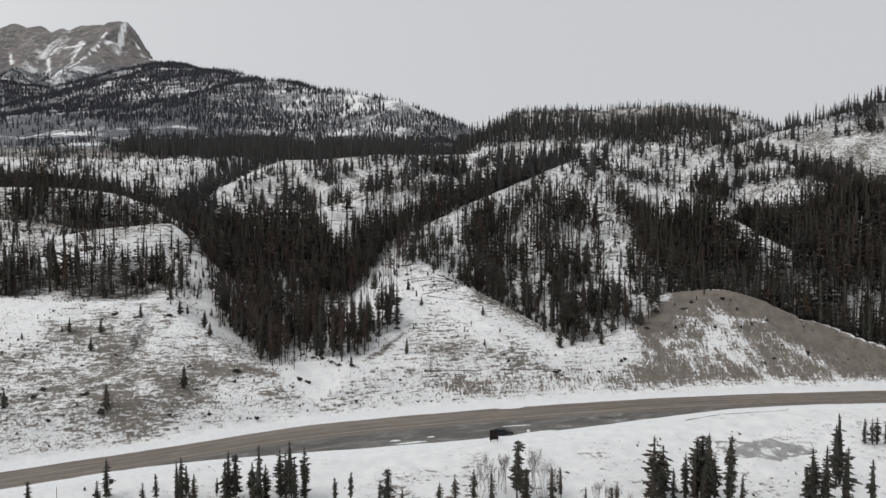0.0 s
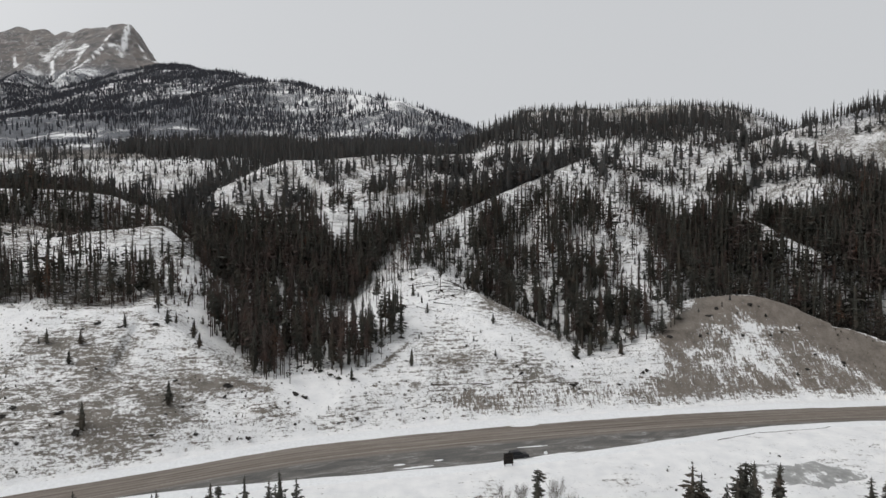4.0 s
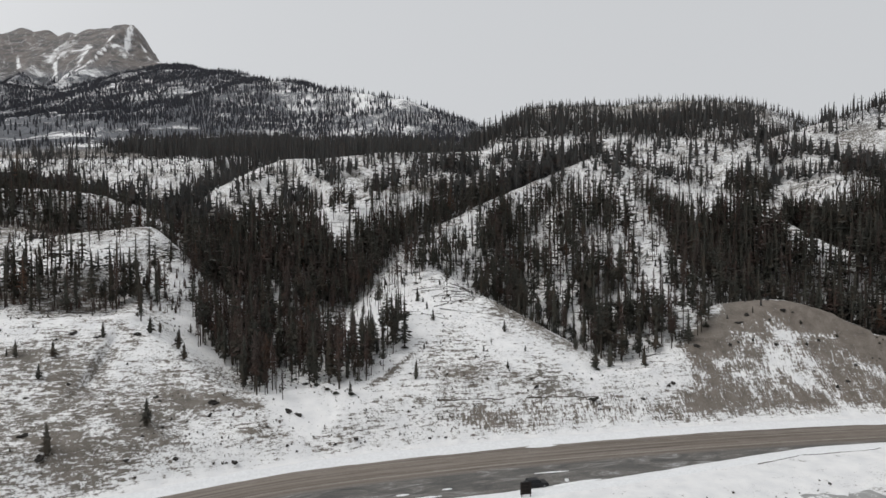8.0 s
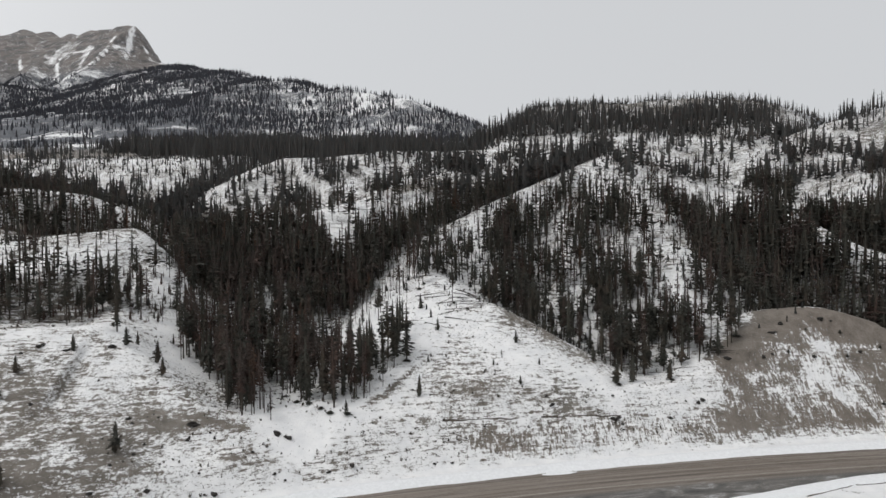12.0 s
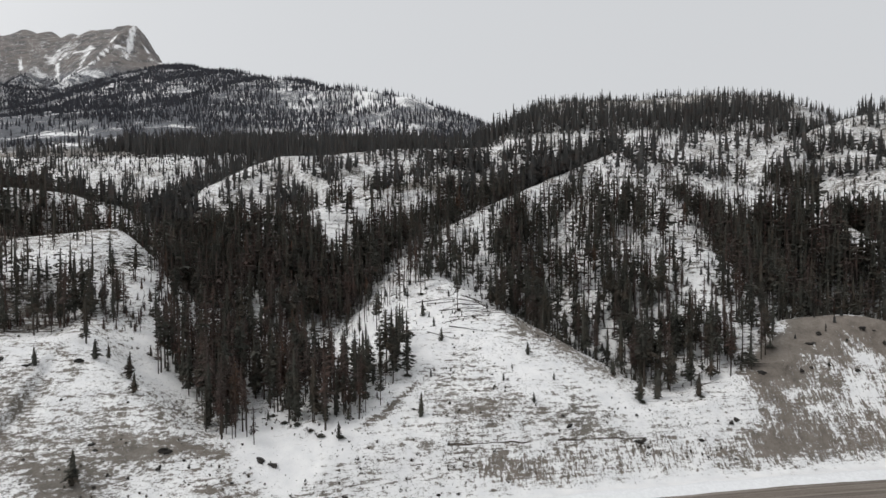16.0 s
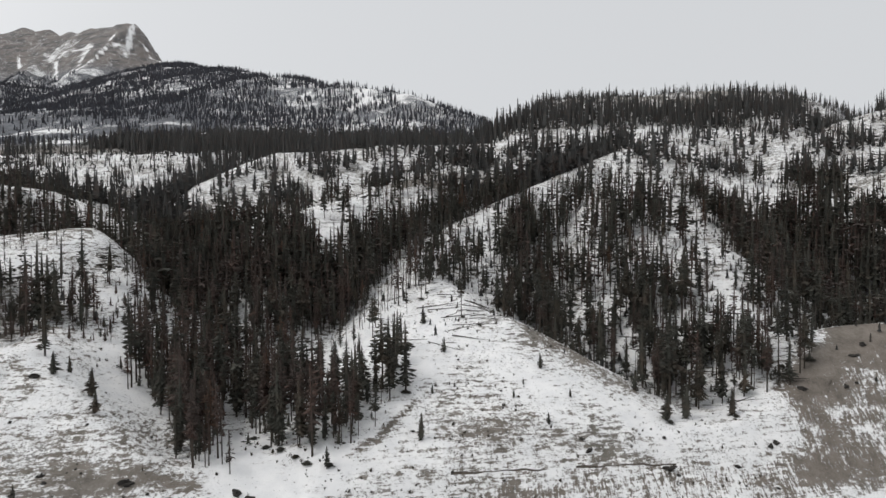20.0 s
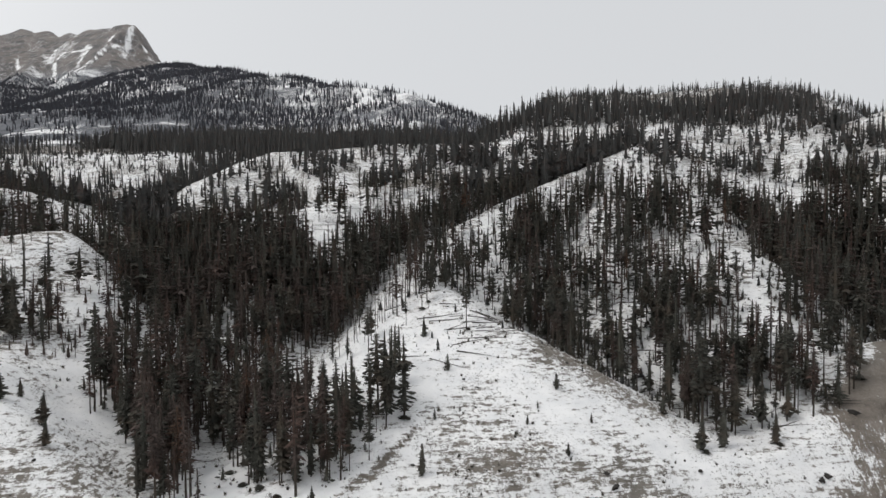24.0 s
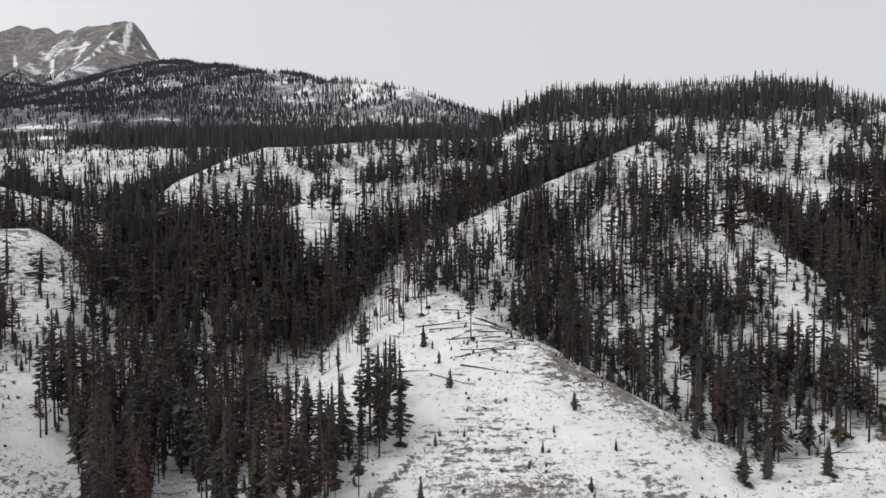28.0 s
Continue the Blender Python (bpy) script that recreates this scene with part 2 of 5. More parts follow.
def lattice(ix, iy, seed):
    h = (ix * 374761393 + iy * 668265263 + seed * 974711) & 0x7FFFFFFF
    h = ((h ^ (h >> 13)) * 1274126177) & 0x7FFFFFFF
    return ((h ^ (h >> 16)) & 0xFFFF) / 65535.0


def value_noise(x, y, seed=0):
    x0, y0 = np.floor(x), np.floor(y)
    u, v = x - x0, y - y0
    u, v = u * u * (3 - 2 * u), v * v * (3 - 2 * v)
    ix, iy = x0.astype(np.int64), y0.astype(np.int64)
    a, b = lattice(ix, iy, seed), lattice(ix + 1, iy, seed)
    c, d = lattice(ix, iy + 1, seed), lattice(ix + 1, iy + 1, seed)
    return (a + (b - a) * u) * (1 - v) + (c + (d - c) * u) * v - 0.5


def fbm(x, y, size, octaves=4, seed=0):
    out, amp = 0.0, 1.0
    for o in range(octaves):
        out = out + amp * value_noise(x / size + 17.3 * o, y / size - 9.1 * o, seed + o)
        size, amp = size / 2.1, amp * 0.5
    return out


def step(a, b, v):
    t = np.clip((v - a) / (b - a), 0, 1)
    return t * t * (3 - 2 * t)


def along(x, y, line):
    """Distance to a line of points, and the height (third number) at the nearest place on it."""
    best = np.full(np.shape(x), 1e9)
    height = np.zeros(np.shape(x))
    for p, q in zip(line, line[1:]):
        dx, dy = q[0] - p[0], q[1] - p[1]
        t = np.clip(((x - p[0]) * dx + (y - p[1]) * dy) / (dx * dx + dy * dy), 0, 1)
        d = np.hypot(x - p[0] - t * dx, y - p[1] - t * dy)
        near = d < best
        best = np.where(near, d, best)
        if len(p) > 2:
            height = np.where(near, p[2] + t * (q[2] - p[2]), height)
    return best, height


def bend(x, xs, ys):
    """A smooth curve through a few knots (cubic Hermite)."""
    xs, ys = np.array(xs, float), np.array(ys, float)
    m = np.gradient(ys, xs)
    i = np.clip(np.searchsorted(xs, x) - 1, 0, len(xs) - 2)
    h = xs[i + 1] - xs[i]
    t = np.clip((x - xs[i]) / h, 0, 1)
    t2, t3 = t * t, t * t * t
    return (2 * t3 - 3 * t2 + 1) * ys[i] + (t3 - 2 * t2 + t) * h * m[i] + (3 * t2 - 2 * t3) * ys[i + 1] + (t3 - t2) * h * m[i + 1]


def road_far(x):
    return bend(x, (-400, -250, -90, -65, -35, 0, 43, 91, 135, 250, 420), (-60, 28, 122, 135, 150.5, 161.6, 171.5, 179.5, 183.6, 186, 180))


def road_near(x):
    return bend(x, (-400, -250, -90, -60, -30, 0, 20, 40, 62, 84, 125, 250, 420), (-74, 14, 110, 124, 131.5, 138, 143.5, 150, 158, 164.5, 169.3, 172, 166))


# crests: points (x, y, height), fall of the flanks, roundness
RIDGES = [
    ([(-260, 176, 31), (-150, 177, 29), (-109, 177, 28), (-86, 187, 27.5), (-72, 181, 20.5), (-57, 172, 14), (-47, 166, 9)], 0.62, 4),
    ([(-88, 188, 27), (-103, 228, 36), (-113, 242, 45)], 0.7, 5),
    ([(-300, 218, 36), (-180, 219, 35), (-122, 226, 35)], 0.32, 10),
    ([(-300, 245, 45), (-163, 246, 47), (-141, 246, 49.5), (-120, 244, 51.5), (-111, 242, 51.5), (-104, 240, 48), (-98, 238, 42)], 0.5, 5),
    ([(-300, 265, 60), (-190, 265, 54.5), (-160, 262, 51)], 0.5, 5),
    ([(-150, 272, 55), (-133, 272, 55), (-122, 270, 50)], 0.5, 4),
    ([(-330, 300, 72), (-177, 299, 68.5), (-160, 300, 66), (-140, 294, 57)], 0.45, 6),
    ([(-500, 520, 112), (-250, 497, 104), (-180, 500, 105), (-160, 484, 100)], 0.42, 8),
    ([(-155, 380, 69), (-140, 408, 81), (-118, 451, 100), (-60, 452, 103), (0, 447, 104), (70, 440, 105)], 0.42, 10),
    ([(-78, 316, 57), (-45, 338, 66), (-23, 362, 77), (5, 395, 88), (20, 430, 100)], 0.42, 4),
    ([(7, 216, 28.5), (-2, 229, 32), (-13, 254, 38), (-6, 298, 51), (20, 330, 66), (47, 354, 78), (79, 379, 89), (110, 430, 104)], 0.5, 4),
    ([(-36, 205, 20), (-24, 204, 24.5), (7, 216, 28.5), (20, 211, 22.8), (33, 203, 16.5), (45, 193, 10)], 0.54, 3),
    ([(62, 206, 22), (70, 240, 40), (72, 258, 46.5), (67, 270, 49.5), (58, 296, 58), (52, 335, 73)], 0.45, 4),
    ([(76, 211.5, 26.4), (87, 212.5, 28.0), (100, 213.4, 29.0), (114, 214.3, 27.6), (126, 211.5, 23), (138, 203, 11.5), (148, 193, 3)], 0.62, 4),
    ([(144, 249, 41.5), (140, 275, 49), (137, 303, 57), (130, 318, 62), (115, 345, 72), (100, 376, 86)], 0.5, 4),
    ([(195, 290, 60), (215, 380, 88), (222, 450, 112), (294, 456, 135), (334, 452, 145), (470, 485, 177), (700, 560, 215)], 0.42, 10),
    ([(16, 600, 116), (32, 590, 136), (47, 585, 147), (71, 578, 158), (95, 575, 160), (144, 575, 160), (183, 574, 163), (210, 566, 163), (248, 556, 159), (267, 548, 152), (287, 535, 141), (299, 525, 132)], 0.40, 14),
    ([(19, 720, 100), (5, 760, 125), (-16, 795, 184), (-49, 830, 209), (-81, 860, 232), (-124, 890, 245), (-169, 920, 257), (-229, 960, 260), (-300, 1010, 246), (-400, 1050, 228)], 0.58, 14),
    ([(-250, 1060, 292), (-268, 1075, 305), (-330, 1090, 317), (-401, 1150, 326), (-496, 1300, 390), (-608, 1450, 437), (-770, 1700, 520)], 0.42, 18),
    ([(-890, 1990, 563), (-923, 2010, 588), (-979, 2050, 619), (-1022, 2080, 639), (-1063, 2105, 704), (-1100, 2120, 775), (-1213, 2180, 787), (-1319, 2220, 795), (-1411, 2250, 785), (-1487, 2270, 799), (-1571, 2290, 826), (-1648, 2300, 823), (-1720, 2310, 815), (-2470, 2400, 850)], 1.1, 14),
    ([(-1105, 2030, 665), (-1130, 1950, 600), (-1180, 1800, 490)], 0.85, 8),
    ([(-1430, 2170, 710), (-1400, 2050, 630), (-1330, 1850, 510)], 0.85, 8),
    ([(-1700, 1760, 520), (-1010, 1515, 406), (-800, 1400, 345)], 0.42, 20),
    ([(-420, 362, 74), (-250, 354, 72), (-186, 346, 67)], 0.34, 14),
    ([(-700, 1000, 225), (-480, 980, 240), (-340, 900, 215)], 0.45, 30),
]

# watercourses: line, depth, half width
GULLIES = [
    ([(-50, 164), (-58, 185), (-68, 212), (-86, 250), (-113, 300), (-142, 350), (-172, 395), (-175, 430), (-160, 480)], 8, 15),
    ([(-40, 176), (-42, 205), (-42, 240), (-38, 280), (-20, 316), (12, 346), (46, 379), (80, 412)], 7, 11),
    ([(56, 186), (48, 203), (35, 224), (24, 244), (28, 280), (40, 322), (62, 350)], 9, 11),
    ([(158, 192), (140, 224), (112, 234), (104, 262), (112, 290), (110, 330)], 9, 13),
    ([(185, 205), (172, 260), (165, 330), (150, 370)], 9, 15),
    ([(-260, 196), (-108, 198), (-92, 200)], 3, 9),
    ([(-300, 272), (-140, 275), (-104, 278)], 8, 11),
    ([(-170, 338), (-128, 336)], 6, 14),
    ([(-105, 345), (-60, 366), (-35, 398)], 5, 11),
    ([(150, 520), (250, 500), (330, 495)], 8, 25),
    ([(166, 190), (152, 205), (136, 217), (116, 224)], 17, 10),
]


def land(x, y):
    """Height of the bare ground."""
    x, y = np.asarray(x, float), np.asarray(y, float)
    base = bend(y, (100, 150, 168, 190, 212, 250, 300, 350, 420, 490, 560, 700, 900, 1300, 2000, 3000, 5200),
                (-2, 0, 3, 12, 21, 32, 44, 56, 75, 103, 119, 148, 182, 250, 380, 430, 420))
    base = np.maximum(base, np.clip(0.55 * (y - road_far(x) - 3), -5, 12) * step(150, 100, np.abs(x)))
    base = base - step(-500, 0, x) * np.clip(base - 150, 0, None)
    wobble = fbm(x, y, 46, 3, 5)
    far = np.clip(y / 300, 0.6, 6)
    soft = 1.3 * far
    swing = 50 * step(480, 900, y) * (1 - 0.85 * step(1400, 1700, y))
    calm = 1 - step(1500, 1800, y)
    wx = x + 6 * calm * fbm(x, y, 60, 3, 31) + swing * fbm(x, y, 260, 3, 33)
    wy = y + 6 * calm * fbm(x, y, 60, 3, 57) + swing * fbm(x, y, 260, 3, 59)
    total = np.exp(np.clip((base - base) / soft, -40, 40))
    for line, fall, w in RIDGES:
        if 700 < line[0][1] < 1900:          # far chains: the highest of their spans
            z = np.full(np.shape(x), -1e9)
            for span in zip(line, line[1:]):
                d, top = along(wx, wy, span)
                z = np.maximum(z, top - fall * (np.sqrt(d * d + w * w) - w))
        else:
            d, z = along(wx, wy, line)
            z = z - fall * (np.sqrt(d * d + w * w) - w)
        total = total + np.exp(np.clip((z - base) / soft, -40, 300))
    h = base + soft * np.log(total)
    for line, deep, w in GULLIES:
        d, _ = along(wx, wy, line)
        h = h - deep * (0.15 + 0.85 * step(178, 225, y)) * np.exp(-(d / w) ** 2)
    amp = step(150, 260, y)
    h = h + (0.5 + 1.4 * amp) * wobble + 0.55 * fbm(x, y, 9, 3, 9) * step(105, 175, y)
    big = step(450, 1500, y)
    rough = step(560, 760, h) * step(1600, 1900, y)
    h = h + big * (24 * fbm(x, y, 330, 5, 77)) * (1 - 0.75 * rough)
    top, _ = along(x, y, RIDGES[17][0])
    face = 1 - np.exp(-(top / 70) ** 2)
    h = h + rough * (4 * fbm(x, y, 260, 2, 91) + 18 * face * fbm(x, y, 110, 5, 92))
    # the road's bench, its cut slope beyond and the bank before it
    yf, yn = road_far(x), road_near(x)
    inside = step(-420, -300, x) * (1 - step(330, 440, x))
    beyond = np.clip(y - yf - 5.5, 0, None)
    cut = 0.25 + 0.10 * fbm(x, y, 5, 2, 3) + 0.80 * beyond + 0.02 * beyond ** 2
    h = np.minimum(h, cut)
    before = np.clip(yn - 9 - y, 0, None)
    bank = -0.17 * before * (1 - step(60, 200, before) * 0.55) + 0.5 * fbm(x, y, 14, 3, 21) * step(0, 12, before)
    bank = np.maximum(bank, -26 + 1.5 * fbm(x, y, 40, 2, 8))
    flat = np.where(y > yf - 1, h, np.where(y > yn - 9, 0.0, bank))
    berm = 0.55 * np.exp(-((y - yf - 2.2) / 1.3) ** 2) + 0.45 * np.exp(-((y - yn + 2.0) / 1.2) ** 2)
    flat = flat + berm * (0.8 + 0.9 * fbm(x, y, 4, 2, 12))
    flat = flat - 0.32 * step(-1.4, -0.2, yf - y) * step(-1.4, -0.2, y - yn)
    return np.where(y < -100, bank, flat)


def blob(x, y, cx, cy, rx, ry, turn=0.0):
    c, s = math.cos(turn), math.sin(turn)
    u, v = (x - cx) * c + (y - cy) * s, -(x - cx) * s + (y - cy) * c
    return np.exp(-((u / rx) ** 2 + (v / ry) ** 2))


def bareness(x, y, z):
    """How little snow lies: 0 deep, 1 none; how far it runs down in runnels; how rocky."""
    yf, yn = road_far(x), road_near(x)
    up = y - yf
    bare = np.full(np.shape(x), 0.22)
    streak = np.zeros(np.shape(x))
    # thin snow on the cut slopes above the road
    cutz = step(5, 10, up) * (1 - step(40, 60, up))
    bare = bare + cutz * 0.05
    left = step(-40, -62, x) * cutz
    bare = bare + 0.155 * left
    low = np.exp(-((up - 9.5) / 3.0) ** 2) * step(-12, 12, x) * (1 - step(150, 200, x))
    bare = bare + 0.20 * low
    streak = np.maximum(streak, low)
    rim = bend(x, (50, 60, 80, 100, 112, 118, 127, 138, 150, 170), (203, 208.5, 212.6, 214.4, 212.2, 209.4, 206.8, 203.8, 200.2, 190))
    front = step(0.6, -0.8, y - rim)
    gravel = step(-3, 5, x - 59 - 1.25 * np.clip(y - 195, 0, 20) + 6 * fbm(x, y, 8, 3, 29)) * (1 - step(150, 165, x)) * front * step(6, 10, up)
    lip = gravel * step(13, 7, rim - y)
    bare = bare + gravel * (0.44 - 0.10 * step(10, 18, rim - y)) + 0.28 * lip - 0.07 * gravel * step(102, 110, x) * step(7, 12, rim - y)
    # snow lying on its ledges and running down from them
    qx, qy = x + 2.4 * fbm(x, y, 7, 3, 23), y + 1.6 * fbm(x, y, 5, 3, 27)
    for line, w, deep in (([(94, 201.8), (103, 202.8), (111.5, 203.4)], 0.75, .50), ([(79, 199.6), (84.7, 200), (88.7, 197.8), (93.4, 194.7), (99.2, 192), (104, 189.2)], 1.5, .36),
                          ([(93, 201.6), (95, 199.8), (99.9, 197), (103.6, 193), (104.2, 188)], 1.3, .26), ([(90, 198.5), (97, 194.5), (101, 190)], 2.6, .16),
                          ([(72, 194.6), (80, 195.7), (88.5, 196)], 0.75, .50), ([(76.5, 193), (88.4, 194.6)], 0.7, .34), ([(78.5, 192.6), (79.3, 189), (81.2, 185.6)], 0.8, .30),
                          ([(86, 193.6), (89.6, 190.2), (91.6, 187)], 0.8, .32), ([(93.4, 193.6), (96.3, 191), (97.6, 187)], 0.8, .32), ([(109.5, 193.8), (111.6, 189.6)], 0.8, .36),
                          ([(114, 198.6), (119, 197.2)], 0.7, .42), ([(89, 207.2), (94.6, 204.2)], 0.45, .36), ([(91, 203.2), (95, 202.4)], 0.5, .40), ([(86, 206), (92, 202.6)], 0.4, .25),
                          ([(81, 203.4), (87, 203.2)], 0.5, .42), ([(66.8, 192), (66.4, 189)], 0.9, .30), ([(70.9, 187.4), (70.6, 183)], 0.9, .26), ([(120, 196.6), (127, 191.5)], 0.8, .34)):
        q, _ = along(qx, qy, line)
        bare = bare - 0.8 * gravel * deep * np.exp(-(q / w) ** 2)
    bare = bare - 1.2 * np.exp(-((y - rim + 0.7) / 1.1) ** 2) * step(88, 100, x) * (1 - step(146, 156, x))
    bare = bare + 0.12 * blob(x, y, 69, 199, 8, 8)
    streak = np.maximum(streak, gravel)
    side = np.clip(1.5 * blob(x, y, 23, 206, 17, 4.5, -0.55), 0, 1)
    bare = bare + 0.26 * side + 0.16 * 1.15 * blob(x, y, 6, 183, 12, 5)
    for cx, cy, rx, ry, a in ((-99, 174, 9, 3, .24), (-90, 181.6, 8, 1.8, .30), (-84, 160, 15, 4.5, .19), (-75, 154, 12, 3.5, .15), (-62, 163, 9, 3, .24), (-50.5, 165.8, 6, 2, .30), (-44.5, 158.6, 6, 3, .26),
                              (-79, 143, 9, 4, .2), (-64, 151, 9, 2.2, .18), (3, 181.5, 8, 3, .17), (6.5, 173, 8, 1.6, .2), (-106, 166, 12, 3, .2), (24, 182, 9, 1.6, .18),
                              (-38, 352, 28, 7, .25), (-20, 365, 20, 4, .2), (20, 352, 26, 4, .2), (-150, 370, 20, 6, .2), (190, 565, 160, 22, .14), (320, 430, 70, 45, .15)):
        bare = bare + a * blob(x, y, cx, cy, rx, ry)
    t3, _ = along(x, y, [(-300, 206), (-180, 205), (-98, 206)])
    bare = bare + 0.36 * np.exp(-(t3 / 10) ** 2) + 0.30 * np.exp(-((y - 269) / 11) ** 2) * step(-112, -125, x)
    bare = bare + 0.09 * step(-93, -99, x) * step(222, 232, y) * (1 - step(300, 310, y))
    # a scar beside the wood
    t2, _ = along(x, y, [(-12.0, 188.2), (-15.2, 184), (-18.6, 178.2), (-22.5, 175.4)])
    bare = bare + 0.5 * np.exp(-(t2 / (0.35 + 0.035 * np.clip(188 - y, 0, 12))) ** 2)
    t4, _ = along(x, y, [(-46, 182), (-41, 171), (-34, 167), (-27, 171)])
    bare = bare - 0.35 * np.exp(-(t4 / 4.5) ** 2)
    # forest floor, burnt flats and windblown heights
    bare = bare + 0.08 * step(185, 300, y) + 0.05 * step(220, 250, y)
    bare = bare + 0.10 * step(470, 560, y) + 0.03 * step(620, 760, y)
    bare = bare + 0.26 * step(-220, -300, x) * step(505, 540, y) * (1 - step(900, 1000, y))
    rock = step(500, 600, z) * step(1500, 1800, y)
    patches = np.clip(fbm(x + 0.5 * z, y, 75, 5, 81) - 0.16, 0, 0.5)
    bare = bare + (0.26 - 1.1 * patches) * rock + 0.06 * step(330, 380, y) * (1 - step(470, 500, y))
    for line, w in (([(-1329, 2098), (-1333, 2057), (-1300, 1997), (-1240, 1920)], 7), ([(-1212, 2056), (-1208, 2002), (-1204, 1965), (-1230, 1915)], 9), ([(-1290, 2080), (-1212, 2056)], 5),
                    ([(-1158, 2081), (-1147, 2045)], 11), ([(-1142, 2018), (-1155, 1975), (-1178, 1952), (-1225, 1918)], 6), ([(-1100, 2110), (-1097, 2075), (-1095, 2052), (-1120, 2030)], 10),
                    ([(-1060, 2100), (-1010, 2065), (-960, 2030)], 6), ([(-1480, 2080), (-1560, 2150)], 5), ([(-1380, 2130), (-1440, 2200)], 4)):
        d, _ = along(x + 14 * fbm(x, y, 40, 3, 2), y, line)
        bare = bare - 1.2 * np.exp(-(d / (0.52 * w)) ** 2) * (0.7 + 1.6 * fbm(x, y, 30, 3, 44))
    bare = bare - 0.5 * blob(x, y, -1240, 1850, 90, 22) - 0.22 * blob(x, y, -159, 712, 26, 16) - 0.25 * blob(x, y, -190, 500, 60, 14)
    lines = np.clip(fbm(0.6 * x + 0.2 * y, y - 0.2 * x, 24, 5, 83) - 0.06, 0, 0.6)
    bare = bare + (0.10 - 1.0 * lines) * step(600, 680, y) * (1 - rock) + 0.10 * step(1000, 1100, y) * (1 - rock)
    flats = step(-330, -380, x) * step(0, 40, 720 + 0.8 * (-387 - x) - y) * step(540, 600, y)
    rock = np.maximum(rock, 0.5 * np.maximum(step(540, 680, y), step(240, 290, x) * step(400, 440, y)))
    crust = np.clip(fbm(0.22 * x, y + 0.12 * x, 15, 5, 84) + 0.02, 0, 0.5)
    bare = bare + flats * (0.16 - 1.5 * crust)
    bare = bare + 0.10 * step(490, 540, y) * step(-20, 30, x) + 0.10 * step(250, 300, x) * step(390, 440, y)
    verge = (1 - step(4.5, 6.5, up)) * step(-14, -9, y - yn)
    bare = bare * (1 - verge) + 0.02 * verge
    before = 1 - step(-14, -9, y - yn)
    bare = bare - 0.05 * before * (1 - step(18, 40, np.abs(x - 72))) - 0.01 * before
    return np.clip(bare, 0, 1), np.clip(streak, 0, 1), rock


# woods: lines up the gullies and along the slopes, half width, trees per square metre
WOODS = [
    ([(-46.5, 177), (-53, 190), (-66, 212), (-84, 246)], 6, 0.125),
    ([(-45.5, 170.5), (-52, 181), (-66, 197), (-79, 209)], 3.5, 0.15),
    ([(-40, 186.5), (-35, 182), (-29, 180), (-23, 182.5), (-18, 188)], 5.0, 0.085),
    ([(-52, 207), (-66, 236)], 14, 0.155),
    ([(-102, 214), (-82, 216)], 11, 0.085),
    ([(-94, 232), (-84, 212), (-74, 198)], 6, 0.075),
    ([(-70, 238), (-75, 272)], 25, 0.16),
    ([(-84, 252), (-106, 300), (-134, 346)], 15, 0.15),
    ([(-138, 350), (-168, 395), (-173, 430), (-160, 478)], 11, 0.12),
    ([(-35.5, 189), (-41, 205)], 6.5, 0.11),
    ([(-47, 200), (-48, 215), (-47, 240), (-38, 280), (-20, 316), (12, 346), (46, 379), (80, 410)], 13, 0.14),
    ([(21, 226), (18, 250), (17, 280), (34, 316)], 11, 0.085),
    ([(3, 258), (6, 284)], 8, 0.045),
    ([(54, 204), (58, 235), (57, 262), (58, 290)], 16, 0.064),
    ([(45, 216), (44, 255)], 6, 0.10),
    ([(33, 224), (34, 262)], 8, 0.06),
    ([(92, 234), (100, 258), (106, 286)], 18, 0.165),
    ([(112, 250), (116, 290)], 15, 0.155),
    ([(78, 222), (86, 246)], 11, 0.14),
    ([(160, 262), (162, 300), (152, 325)], 16, 0.14),
    ([(-240, 237), (-150, 236), (-116, 236)], 7, 0.05),
    ([(112, 229), (148, 222), (178, 238), (184, 285)], 25, 0.165),
    ([(-255, 620), (-200, 575), (-110, 530), (-60, 520)], 62, 0.14),
    ([(-80, 505), (0, 482), (110, 464), (190, 458)], 24, 0.15),
    ([(-260, 206), (-150, 206), (-106, 207)], 10, 0.13),
    ([(114, 225), (134, 219), (152, 210)], 9, 0.16),
    ([(-300, 276), (-150, 278), (-126, 274)], 12, 0.085),
    ([(-420, 366), (-250, 360), (-226, 356)], 17, 0.17),
    ([(-226, 356), (-190, 352), (-150, 345)], 17, 0.05),
    ([(-200, 330), (-140, 330)], 18, 0.035),
    ([(200, 330), (260, 420), (330, 430)], 50, 0.038),
    ([(60, 556), (200, 545), (300, 535)], 30, 0.055),
    ([(28, 592), (145, 580), (235, 572), (300, 552)], 14, 0.060),
    ([(200, 420), (300, 442), (420, 470)], 42, 0.044),
    ([(186, 290), (180, 330)], 12, 0.06),
    ([(-13, 256), (-10, 290), (0, 310)], 14, 0.034),
    ([(70, 300), (85, 330), (90, 350)], 24, 0.022),
    ([(-70, 345), (-90, 400), (-60, 430)], 26, 0.022),
    ([(-70, 330), (-45, 350), (-15, 372), (10, 400)], 7, 0.06),
    ([(20, 400), (60, 425)], 22, 0.03),
    ([(-78, 322), (-50, 346), (-28, 372)], 8, 0.04),
    ([(-68, 306), (-46, 313), (-22, 344)], 13, 0.038),
    ([(100, 312), (112, 340)], 16, 0.050),
]

